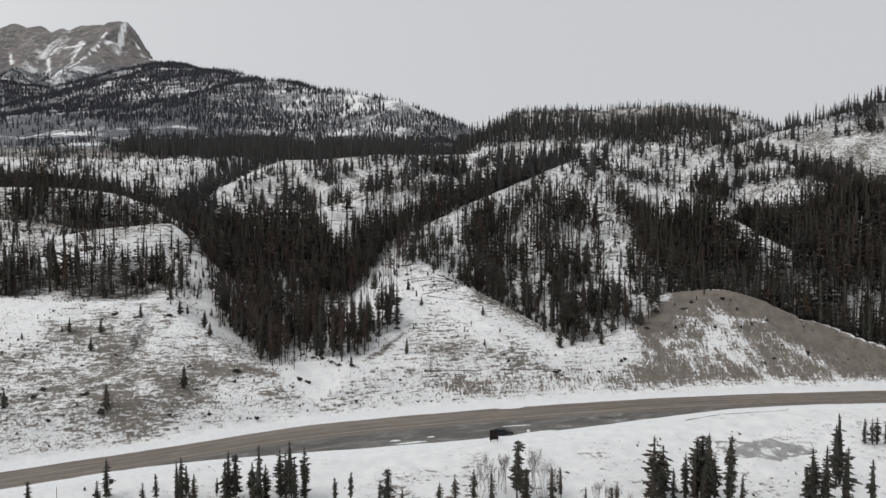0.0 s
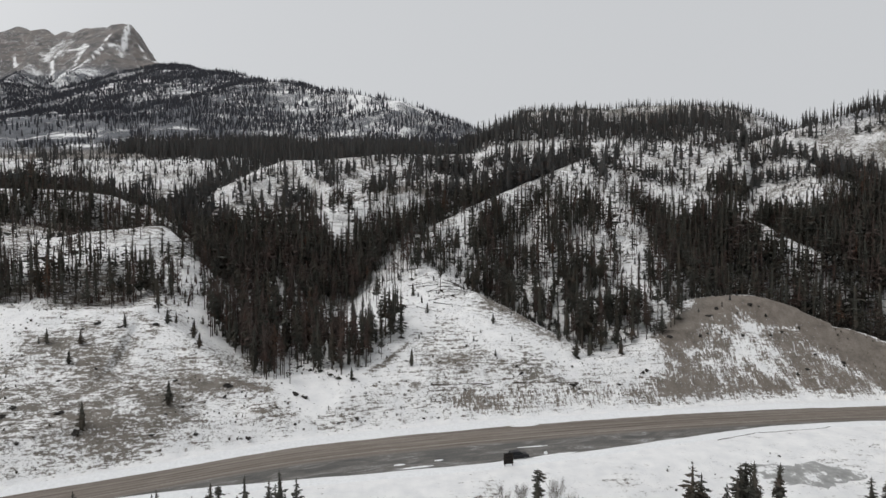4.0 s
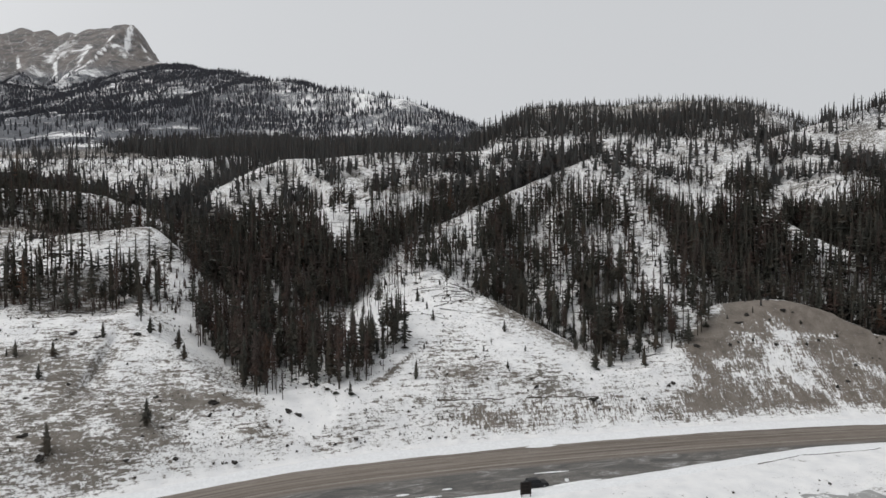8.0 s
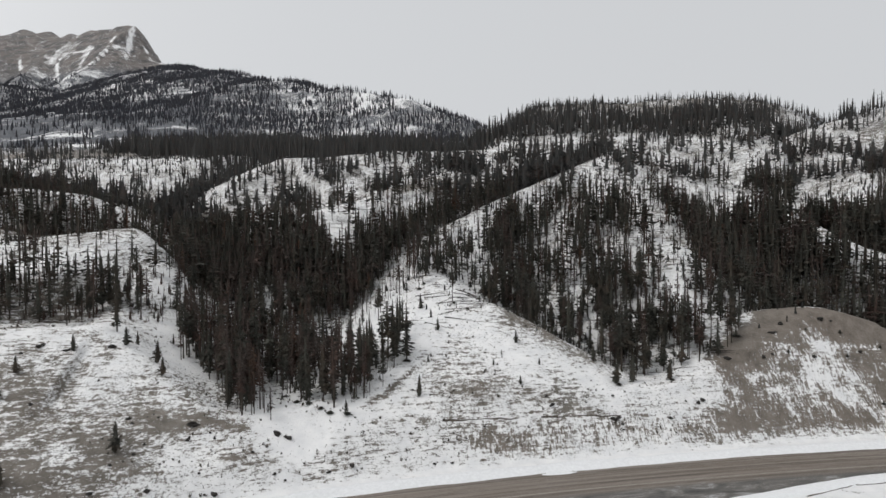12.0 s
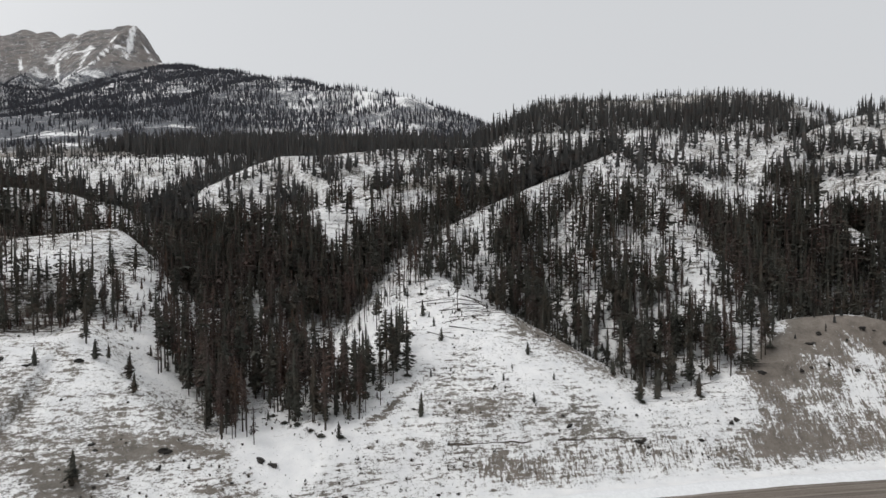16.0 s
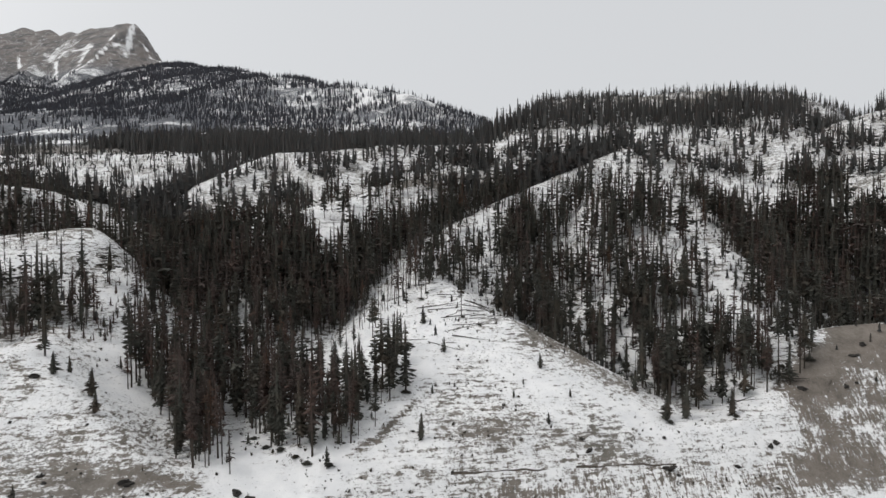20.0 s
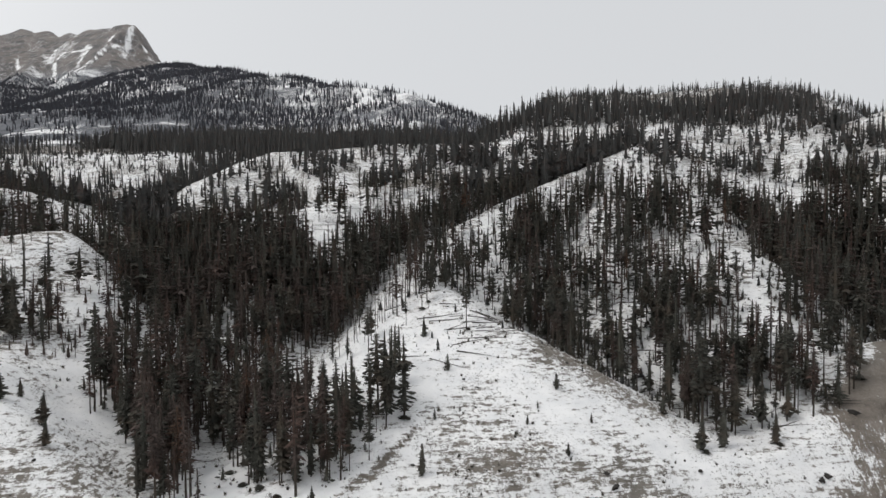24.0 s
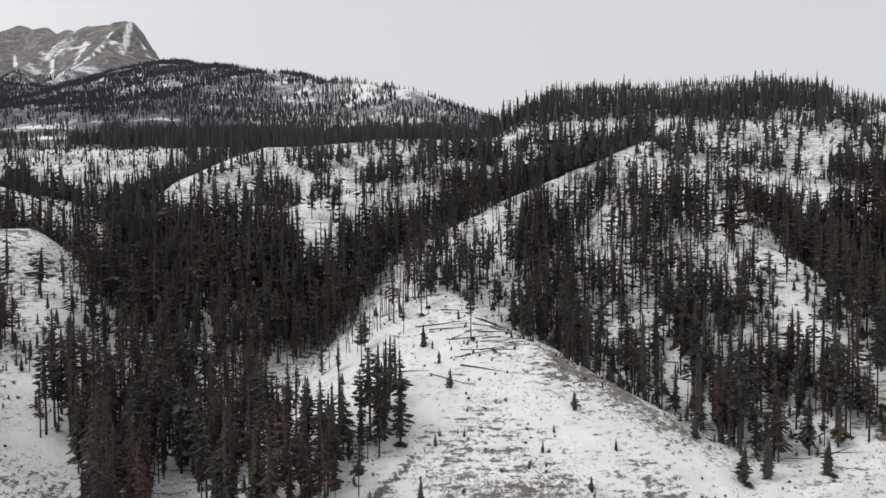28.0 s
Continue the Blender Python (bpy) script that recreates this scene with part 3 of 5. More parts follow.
# snowy crests and shoulders that stay open
CLEARINGS = [
    ([(-56, 202), (-50, 191), (-45, 181), (-40.5, 172)], 2.3),
    ([(-2, 300), (20, 330), (47, 354), (70, 372)], 2.4),
    ([(-33, 203), (-37, 229)], 9),
    ([(-27, 203), (-26, 226)], 8),
    ([(70, 300), (71, 262), (69, 245)], 3),
    ([(141, 248), (139, 272), (136, 300), (129, 318), (115, 345)], 6.5),
    ([(77, 285), (77, 262), (80, 246)], 4),
    ([(-150, 294), (-130, 295)], 7),
    ([(-118, 292), (-104, 252)], 3),
    ([(-150, 384), (-140, 408), (-126, 445)], 9),
    ([(-300, 243), (-163, 243), (-120, 240), (-104, 234), (-97, 222)], 9),
    ([(-150, 272), (-128, 271)], 6),
    ([(-330, 299), (-177, 299), (-146, 299)], 8),
    ([(-98, 196), (-82, 192)], 7),
    ([(72, 330), (40, 352)], 4),
    ([(-190, 705), (-150, 700)], 20),
]


def tree_density(x, y):
    yf = road_far(x)
    ground = 0.016 * step(205, 260, y) + 0.021 * step(300, 360, y)
    ground = ground * (1 - 0.80 * step(-235, -290, x) * step(500, 530, y))
    hills = 0.066 * step(610, 670, y) * (1 - 0.72 * step(-362, -395, x) * step(0, 40, 720 + 0.8 * (-387 - x) - y)) * (1 - 0.35 * step(-380, -420, x)) * (1 - step(1050, 1200, y)) + 0.055 * step(1050, 1200, y) * (1 - step(1960, 2060, y))
    ground = ground * (1 - 0.35 * step(50, 90, x) * step(280, 320, y) * (1 - step(470, 490, y))) + 0.015 * step(190, 260, x)
    ground = ground * (1 - 0.4 * step(490, 510, y) * step(20, 60, x))
    ground = np.maximum(ground, hills)
    patch = np.clip(0.85 + 2.2 * fbm(x, y, 42, 3, 41), 0.3, 2)
    d = ground * patch
    for line, w, most in WOODS:
        q, _ = along(x, y, line)
        d = np.maximum(d, 1.3 * most * (1 - step(0.75 * w, 1.25 * w, q + 0.5 * w * fbm(x, y, 16, 3, 63))))
    open_knoll = (np.abs(x - 2) < 26) & (y < 232) & (y > 170) & (x > -19 + 0.35 * (y - 185)) & (x < 14 + 0.9 * np.abs(y - 222))
    for line, w in CLEARINGS:
        q, _ = along(x, y, line)
        d = d * (0.14 + 0.86 * step(0.7 * w, 1.3 * w, q + 4 * fbm(x, y, 14, 3, 67)))
    d = np.where(open_knoll, 0, d)
    d = np.where(y < yf + 12, 0, d)
    rim = bend(x, (50, 60, 80, 100, 112, 118, 127, 138, 150, 170), (203, 208.5, 212.6, 214.4, 212.2, 209.4, 206.8, 203.8, 200.2, 190))
    d = np.where((x > 74) & (x < 168) & (y < rim + 2), 0, d)
    d = np.where((x > 30) & (x <= 76) & (y < 197), 0, d)
    return d
# </land>


def mesh_from(name, verts, faces, smooth=False):
    me = bpy.data.meshes.new(name)
    me.from_pydata(verts, [], faces)
    if smooth:
        me.polygons.foreach_set("use_smooth", [True] * len(me.polygons))
    return me


def mesh_arrays(name, verts, loops, size, smooth=False):
    """A mesh of faces that all have the same number of corners."""
    me = bpy.data.meshes.new(name)
    n = len(loops) // size
    me.vertices.add(len(verts))
    me.vertices.foreach_set("co", np.asarray(verts, np.float32).ravel())
    me.loops.add(len(loops))
    me.loops.foreach_set("vertex_index", np.asarray(loops, np.int32))
    me.polygons.add(n)
    me.polygons.foreach_set("loop_start", np.arange(0, n * size, size, dtype=np.int32))
    me.polygons.foreach_set("loop_total", np.full(n, size, dtype=np.int32))
    if smooth:
        me.polygons.foreach_set("use_smooth", np.ones(n, dtype=bool))
    me.update(calc_edges=True)
    return me


def build_ground():
    fine = np.radians(np.arange(-47, 47.01, 0.2))
    rest = np.radians(np.linspace(47, 313, 46)[1:-1])
    ang = np.concatenate([fine, rest])
    radii = [70.0]
    while radii[-1] < 4900:
        r = radii[-1]
        radii.append(r + (1.6 if r < 104 else 0.8 if r < 235 else 0.0050 * r if r < 700 else 0.0062 * r if r < 1150 else 0.009 * r if r < 1980 else 9.0 if r < 2560 else 0.03 * r))
    radii = np.array(radii)
    na, nr = len(ang), len(radii)
    a, r = np.meshgrid(ang, radii)
    x, y = (r * np.sin(a)).ravel(), (r * np.cos(a)).ravel()
    z = land(x, y)
    x, y, z = np.append(x, 0), np.append(y, 0), np.append(z, land(np.array([0.0]), np.array([0.0])))
    i, j = np.meshgrid(np.arange(nr - 1), np.arange(na), indexing="ij")
    k = (j + 1) % na
    quads = np.stack([i * na + j, (i + 1) * na + j, (i + 1) * na + k, i * na + k], -1).reshape(-1, 4)
    hub = nr * na
    jj = np.arange(0, na)
    cap = np.stack([np.full(na, hub), np.full(na, hub), jj, (jj + 1) % na], -1)
    me = bpy.data.meshes.new("ground")
    verts = np.stack([x, y, z], -1).astype(np.float32)
    tri = cap[:, 1:]
    loops = np.concatenate([quads[:, ::-1].ravel(), tri[:, ::-1].ravel()]).astype(np.int32)
    nq, nt3 = len(quads), len(tri)
    me.vertices.add(len(verts))
    me.vertices.foreach_set("co", verts.ravel())
    me.loops.add(len(loops))
    me.loops.foreach_set("vertex_index", loops)
    me.polygons.add(nq + nt3)
    me.polygons.foreach_set("loop_start", np.concatenate([np.arange(nq) * 4, nq * 4 + np.arange(nt3) * 3]).astype(np.int32))
    me.polygons.foreach_set("loop_total", np.concatenate([np.full(nq, 4), np.full(nt3, 3)]).astype(np.int32))
    me.polygons.foreach_set("use_smooth", np.ones(nq + nt3, dtype=bool))
    me.update(calc_edges=True)
    for key, val in zip(("bare", "streak", "rock"), bareness(x, y, z)):
        at = me.attributes.new(key, "FLOAT", "POINT")
        at.data.foreach_set("value", np.asarray(val, np.float32))
    me.materials.append(GROUND)
    return tagged(new("ground", me), "snow-covered gravelly hills, gullies and a far rocky mountain", "ground", kind="structure")


ground = build_ground()


def build_road():
    xs = np.concatenate([np.linspace(-330, -130, 60), np.linspace(-128, 200, 330), np.linspace(203, 380, 40)])
    far, near = road_far(xs) + 0.25, road_near(xs) - 0.25
    s = np.concatenate([[0], np.cumsum(np.hypot(np.diff(xs), np.diff(far)))])
    cols = 16
    t = np.linspace(0, 1, cols)
    ragged = 0.35 * fbm(xs, xs * 0, 5, 3, 14)
    verts, uv = [], []
    for i in range(len(xs)):
        y = far[i] + (near[i] - far[i]) * t
        y[0] += ragged[i]
        y[-1] += ragged[-i - 1]
        width = (far[i] - y) * 0.97
        z = 0.03 + 0.16 * np.clip(np.minimum(width, 13 - width) / 6.5, -0.2, 1)
        z = np.maximum(z, 0.03)
        for a, b, c in zip(y, z, width):
            verts.append((xs[i], a, b))
            uv.append((s[i], c))
    n = len(xs)
    i, j = np.meshgrid(np.arange(n - 1), np.arange(cols - 1), indexing="ij")
    quads = np.stack([i * cols + j, i * cols + j + 1, (i + 1) * cols + j + 1, (i + 1) * cols + j], -1).reshape(-1)
    me = mesh_arrays("road", verts, quads, 4, True)
    layer = me.uv_layers.new(name="along")
    uv = np.array(uv, np.float32)
    layer.data.foreach_set("uv", uv[quads].ravel())
    me.materials.append(ROAD)
    return tagged(new("road", me), "brown salted two-lane highway with grey slushy pull-out", "road", kind="structure")


road = build_road()

# ---- trees ----


def conifer(rng, h, radius, whorls, spokes, base=0.2, gap=0.0, core=0.30, sprays=2, blunt=0.75, lift=0.1, broad=1.0):
    """Crown of sagging boughs with side sprays round a dense heart: triangles as one array of corners."""
    tri = []
    lean = (rng.uniform(-0.03, 0.03), rng.uniform(-0.03, 0.03))
    swell = [rng.uniform(0.55, 1.28) for _ in range(9)]
    side = [rng.uniform(0.5, 1.3) for _ in range(5)]
    for w in range(whorls):
        u = min(max((w + rng.uniform(-0.4, 0.4)) / (whorls - 1), 0), 1)
        z = h * (base + (1 - base) * u * 0.975)
        r0 = radius * (min(1.0, 1.12 * (1 - u)) ** blunt * 0.94 + 0.05) * swell[int(u * 8.99)]
        if u < 0.16:
            r0 *= 0.55 + 2.8 * u
        off = rng.uniform(0, 6.28)
        cx, cy = lean[0] * z, lean[1] * z
        for k in range(spokes):
            if rng.random() < gap:
                continue
            a = off + 6.283 * (k + rng.uniform(-0.35, 0.35)) / spokes
            r = r0 * rng.uniform(0.45, 1.3) * side[int(a % 6.283 / 6.284 * 5)]
            ca, sa = math.cos(a), math.sin(a)
            wide = (r * rng.uniform(0.20, 0.36) + 0.10) * broad
            hang = (r * rng.uniform(0.14, 0.30) + 0.10) * (0.5 + 0.5 * broad)
            up, sag = lift + rng.uniform(-0.12, 0.12), rng.uniform(0.15, 0.5)

            def at(f, out=0.0, low=0.0):
                return (cx + ca * r * f - sa * out, cy + sa * r * f + ca * out, z + r * (up * f - sag * f * f) - low)
            tri.append((at(0.45, 0.45 * wide), at(0.45, -0.45 * wide), at(1.0)))
            tri.append((at(0.05), at(0.92), at(0.55, 0.0, hang)))
            for j in range(sprays):
                f = 0.12 + 0.62 * j / sprays
                g = f + 0.30 + 0.25 / sprays
                for q in (-1, 1):
                    tri.append((at(f), at((f + g) * 0.5 + rng.uniform(0.0, 0.2), q * wide * (1.1 - 0.5 * f), hang * rng.uniform(0.1, 0.8)), at(g)))
    # the dense heart of the crown round the stem
    turn = rng.uniform(0, 6.28)
    rings = [(base * h + 0.01 * h, 0.10), (base * h + 0.10 * h, core), (base * h + 0.5 * (1 - base) * h, core * 0.75), (h * 0.95, 0.04)]
    if whorls < 9:
        rings = [rings[0], rings[1], rings[3]]
    sides = 5 if whorls > 14 else 3
    for (z0, f0), (z1, f1) in zip(rings, rings[1:]):
        for k in range(sides):
            a, b = turn + 6.2832 * k / sides, turn + 6.2832 * (k + 1) / sides
            p = [(lean[0] * z + radius * f * math.cos(q), lean[1] * z + radius * f * math.sin(q), z) for z, f, q in ((z0, f0, a), (z0, f0, b), (z1, f1, b), (z1, f1, a))]
            tri += [(p[0], p[1], p[2]), (p[0], p[2], p[3])]
    top = (lean[0] * h, lean[1] * h)
    for k in range(3):
        a, b = k * 2.094, (k + 1) * 2.094
        q = 0.014 * h
        tri.append(((top[0] + q * math.cos(a), top[1] + q * math.sin(a), h * 0.93), (top[0] + q * math.cos(b), top[1] + q * math.sin(b), h * 0.93), (top[0], top[1], h * 1.01)))
    return np.array(tri, np.float32)


def pole(rng, h, r, sides=5, stubs=0, lean=0.0, levels=4):
    """A tapered, slightly crooked trunk with broken branch stubs."""
    tri = []
    la = rng.uniform(0, 6.28)
    pts = [np.array([lean * h * (i / levels) * math.cos(la) + rng.uniform(-.03, .03) * r * 8, lean * h * (i / levels) * math.sin(la) + rng.uniform(-.03, .03) * r * 8, h * i / levels - (0.4 if i == 0 else 0)]) for i in range(levels + 1)]
    rr = [r * (1 - 0.85 * i / levels) for i in range(levels + 1)]
    for i in range(levels):
        for k in range(sides):
            a, b = 6.2832 * k / sides, 6.2832 * (k + 1) / sides
            p = [pts[i] + rr[i] * np.array([math.cos(a), math.sin(a), 0]), pts[i] + rr[i] * np.array([math.cos(b), math.sin(b), 0]),
                 pts[i + 1] + rr[i + 1] * np.array([math.cos(b), math.sin(b), 0]), pts[i + 1] + rr[i + 1] * np.array([math.cos(a), math.sin(a), 0])]
            tri += [(p[0], p[1], p[2]), (p[0], p[2], p[3])]
    for _ in range(stubs):
        z = rng.uniform(0.25, 0.97)
        c = pts[0] + (pts[-1] - pts[0]) * z
        a = rng.uniform(0, 6.28)
        l = (1.15 - z) * h * rng.uniform(0.05, 0.13)
        t = c + np.array([math.cos(a) * l, math.sin(a) * l, rng.uniform(-0.3, 0.25) * l])
        w = 0.035 + 0.03 * (1 - z)
        for up in (np.array([0, 0, w]), np.array([-math.sin(a) * w, math.cos(a) * w, 0])):
            tri += [(c - up, c + up, t)]
    return np.array([[list(v) for v in t] for t in tri], np.float32)


def tri_mesh(name, tri, mat):
    me = mesh_arrays(name, tri.reshape(-1, 3), np.arange(len(tri) * 3), 3)
    me.materials.append(mat)
    return me


rng = random.Random(7)
NEAR_CROWNS = [conifer(rng, 12, rng.uniform(1.5, 2.1), rng.randint(32, 38), 7, rng.uniform(0.05, 0.25), rng.uniform(0.2, 0.35), 0.26, 2, rng.uniform(0.42, 0.75), 0.1, 0.62) for _ in range(8)]
NEAR_CROWNS += [conifer(rng, 12, rng.uniform(1.5, 2.1), rng.randint(23, 27), 7, rng.uniform(0.34, 0.52), 0.36, 0.18, 2, rng.uniform(0.3, 0.5), 0.25, 0.62) for _ in range(6)]
THIN_CROWNS = [conifer(rng, 12, rng.uniform(1.2, 1.8), rng.randint(24, 28), 6, rng.uniform(0.16, 0.42), 0.42, 0.12, 1, 0.6, 0.1, 0.6) for _ in range(5)]
MID_CROWNS = [conifer(rng, 12, rng.uniform(1.9, 2.6), rng.randint(11, 12), 4, rng.uniform(0.05, 0.32), 0.12, 0.17, 1, rng.uniform(0.42, 0.7), 0.1, 1.15) for _ in range(8)]
THIN_MID = [conifer(rng, 12, rng.uniform(1.4, 2.0), rng.randint(9, 10), 4, rng.uniform(0.18, 0.45), 0.25, 0.10, 1, 0.6) for _ in range(5)]
LOW_CROWNS = [conifer(rng, 12, rng.uniform(2.7, 3.8), 8, 4, rng.uniform(0.03, 0.30), 0.10, 0.26, 0, rng.uniform(0.4, 0.65), 0.1, 1.35) for _ in range(8)]
RAGGED_CROWNS = [conifer(rng, 12, rng.uniform(2.0, 3.0), 6, 3, rng.uniform(0.02, 0.2), 0.05, 0.24, 0, rng.uniform(0.4, 0.65), 0.1, 1.6) for _ in range(6)]


def spire(rng, h, r):
    """A far conifer: two jagged cones, one in the other."""
    tri = []
    for z0, z1, f in ((0.08, 0.7, 1.0), (0.42, 1.0, 0.62)):
        for k in range(4):
            a, b = 1.571 * k + rng.uniform(-.3, .3), 1.571 * (k + 1) + rng.uniform(-.3, .3)
            ra, rb = r * f * rng.uniform(0.6, 1.2), r * f * rng.uniform(0.6, 1.2)
            tri.append(((ra * math.cos(a), ra * math.sin(a), z0 * h), (rb * math.cos(b), rb * math.sin(b), (z0 + rng.uniform(-.05, .08)) * h), (0, 0, z1 * h)))
    return np.array(tri, np.float32)


SPIRES = [spire(rng, 12, rng.uniform(1.3, 2.0)) for _ in range(6)]
TRUNKS = [pole(rng, 11.5, 0.17, 6, 10) for _ in range(3)]
SNAGS = [pole(rng, 11, rng.uniform(0.10, 0.16), 5, rng.randint(8, 20), rng.uniform(0, 0.05)) for _ in range(5)]
POLE_MID = [pole(rng, 11, 0.14, 3, 2, 0.0, 2)]


def scatter(y0, y1, cell, seed, margin=40):
    """Places for trees on a jittered grid between two distances."""
    g = np.random.default_rng(seed)
    half = 0.80 * y1 + max(margin, 0)
    nx, ny = int(2 * half / cell), int((y1 - y0) / cell)
    i, j = np.meshgrid(np.arange(nx), np.arange(ny))
    x = (-half + (i + g.random(i.shape)) * cell).ravel()
    y = (y0 + (j + g.random(i.shape)) * cell).ravel()
    keep = (x > -0.80 * y - 40) & (x < 0.80 * y + margin)
    x, y = x[keep], y[keep]
    d = tree_density(x, y)
    d = d * np.clip(1.0 + (2.6 if y0 < 300 else 4.0) * fbm(x, y, 8.5 if y0 < 300 else 13 if y1 < 700 else 24, 2, seed + 70), np.where(d > 0.12, 0.5, 0.1), 2.6)
    keep = g.random(len(x)) < d * cell * cell
    x, y = x[keep], y[keep]
    return x, y, land(x, y), g


def stuff(name, label, category, places, models, mat, g, turn=6.283):
    """Many alike plants as one mesh. places: x, y, z, scale, widen."""
    if not len(places):
        return None
    pick = g.integers(0, len(models), len(places))
    out = []
    for m, model in enumerate(models):
        p = places[pick == m]
        if not len(p):
            continue
        a = (g.random(len(p)) - 0.5) * turn
        ca, sa = np.cos(a)[:, None], np.sin(a)[:, None]
        v = model.reshape(1, -1, 3)
        s, w = p[:, 3:4], p[:, 4:5]
        x = (v[..., 0] * ca - v[..., 1] * sa) * s * w + p[:, 0:1]
        y = (v[..., 0] * sa + v[..., 1] * ca) * s * w + p[:, 1:2]
        z = v[..., 2] * s + p[:, 2:3]
        out.append(np.stack([x, y, z], -1).reshape(-1, 3))
    verts = np.concatenate(out)
    me = mesh_arrays(name, verts, np.arange(len(verts)), 3)
    me.materials.append(mat)
    return tagged(new(name, me), label, category, kind="stuff")


def part(name, me, parent, label="", at=None):
    ob = new(name, me)
    ob.parent = parent
    if at is not None:
        ob.matrix_basis = at
    if label:
        ob["label"] = label
    return ob


CROWN_MESHES = [tri_mesh("crown", t, NEEDLES) for t in NEAR_CROWNS]
THIN_MESHES = [tri_mesh("crown", t, BROWN) for t in THIN_CROWNS]
RUST_MESHES = [tri_mesh("crown", t, RUST) for t in THIN_CROWNS[:2]]
TRUNK_MESHES = [tri_mesh("trunk", t, BARK) for t in TRUNKS]
SNAG_MESHES = [tri_mesh("trunk", t, SNAG) for t in SNAGS]


def tree(name, label, crowns, x, y, z, h, rng, group, category="tree"):
    root = new(name)
    root.matrix_basis = pose(x, y, z, 0, 0, rng.uniform(0, 360)) @ Matrix.Diagonal((h / 12 * rng.uniform(0.85, 1.15), h / 12 * rng.uniform(0.85, 1.15), h / 12, 1))
    part("trunk", rng.choice(TRUNK_MESHES), root)
    part("crown", rng.choice(crowns), root)
    return tagged(root, label, category, group)


def plant_woods():
    rng = random.Random(11)
    # the woods that the camera comes nearest to
    x, y, z, g = scatter(168, 345, 2.1, 3)
    n = len(x)
    h = 12 * np.clip(g.normal(0.98, 0.24, n), 0.4, 1.5) * (1 + 0.18 * step(0.05, 0.12, tree_density(x, y)) * step(230, 260, y)) * (1 - 0.15 * step(265, 340, y)) * (1 + 0.16 * step(100, 120, x) * (1 - step(285, 310, y)))
    close = tree_density(x, y) > 0.07
    kind = g.random(n)
    kind = np.where(close, np.interp(kind, (0, 0.60, 0.94, 0.985, 1), (0, 0.44, 0.76, 0.985, 1)), kind)
    rusty = (x < -20) & (x > -92) & (y < 250)
    kind = np.where(rusty & (kind < 0.44) & (g.random(n) < 0.45), 0.6, kind)
    order = np.argsort(np.hypot(x + 5, y - 100))
    single = np.zeros(n, bool)
    count = {"green": 0, "thin": 0, "dead": 0, "red": 0}
    for i in order:
        k = "green" if kind[i] < 0.44 else "thin" if kind[i] < 0.76 else "dead" if kind[i] < 0.985 else "red"
        if count[k] >= (300 if k == "green" else 290 if k == "thin" else 150):
            continue
        if count["green"] >= 300:
            break
        count[k] += 1
        single[i] = True
        p = (float(x[i]), float(y[i]), float(z[i]))
        if k == "green":
            tree("conifer_tree", "narrow dark green conifer standing in the snowy gully wood", CROWN_MESHES, *p, float(h[i]), rng, "gully trees")
        elif k == "thin":
            tree("thin_conifer_tree", "thin half-bare brown conifer on snowy ground", THIN_MESHES, *p, float(h[i]), rng, "gully trees")
        elif k == "red":
            tree("dry_conifer_tree", "dying conifer with rust-red dry needles", RUST_MESHES, *p, float(h[i]), rng, "gully trees")
        else:
            root = new("dead_tree")
            s = float(h[i]) / 12
            root.matrix_basis = pose(*p, 0, 0, rng.uniform(0, 360)) @ Matrix.Diagonal((1, 1, s, 1))
            part("trunk", rng.choice(SNAG_MESHES), root)
            tagged(root, "bare grey dead tree trunk with broken stubs", "dead tree", "dead trees")
    rest = ~single
    p = np.stack([x, y, z, h / 12, np.clip(g.lognormal(0.04, 0.26, n), 0.6, 1.8)], -1)
    green, thin, dead = rest & (kind < 0.46), rest & (kind >= 0.46) & (kind < 0.76), rest & (kind >= 0.76) & (kind < 0.985)
    stuff("conifer_wood", "dark conifers standing close on snowy slopes", "wood", p[green], MID_CROWNS, NEEDLES, g)
    stuff("thin_conifer_wood", "thin half-bare brown conifers on snowy slopes", "wood", p[thin], THIN_MID, BROWN, g)
    stuff("wood_trunks", "dark conifer trunks in the wood", "trunks", p[green | thin], POLE_MID, BARK, g)
    stuff("dead_wood", "bare grey dead trunks in the wood", "dead trees", p[dead], SNAGS[:2], SNAG, g)
    stuff("dry_wood", "rust-red dying conifers in the wood", "trees", p[rest & (kind >= 0.985)], THIN_CROWNS, RUST, g)
    # seedlings and undergrowth along the wood's foot
    gx = np.random.default_rng(12)
    x, y = gx.uniform(-90, 130, 5200), gx.uniform(170, 275, 5200)
    keep = gx.random(5200) < np.clip(tree_density(x, y) * 4, 0, 0.35)
    x, y = x[keep], y[keep]
    p = np.stack([x, y, land(x, y), gx.uniform(0.08, 0.28, len(x)), gx.uniform(1.4, 2.2, len(x))], -1)
    stuff("undergrowth", "small dark conifer seedlings under the wood", "undergrowth", p, LOW_CROWNS, NEEDLES, gx)
    # windfall lying across the slopes under the trees
    x, y = gx.uniform(-200, 160, 9000), gx.uniform(176, 330, 9000)
    keep = gx.random(9000) < np.clip(tree_density(x, y) * 1.6, 0, 0.22) * np.where(x < -80, 2.2, 1)
    x, y = x[keep], y[keep]
    p = np.stack([x, y, land(x, y) + 0.25, gx.uniform(0.35, 0.95, len(x)), np.full(len(x), 1.0)], -1)
    lying = [t[:, :, [2, 1, 0]] - np.array([5.5, 0, 0], np.float32) for t in SNAGS[:3]]
    stuff("windfall", "grey-brown fallen trunks lying in snow under the wood", "fallen trunks", p, lying, WINDFALL, gx, 1.1)
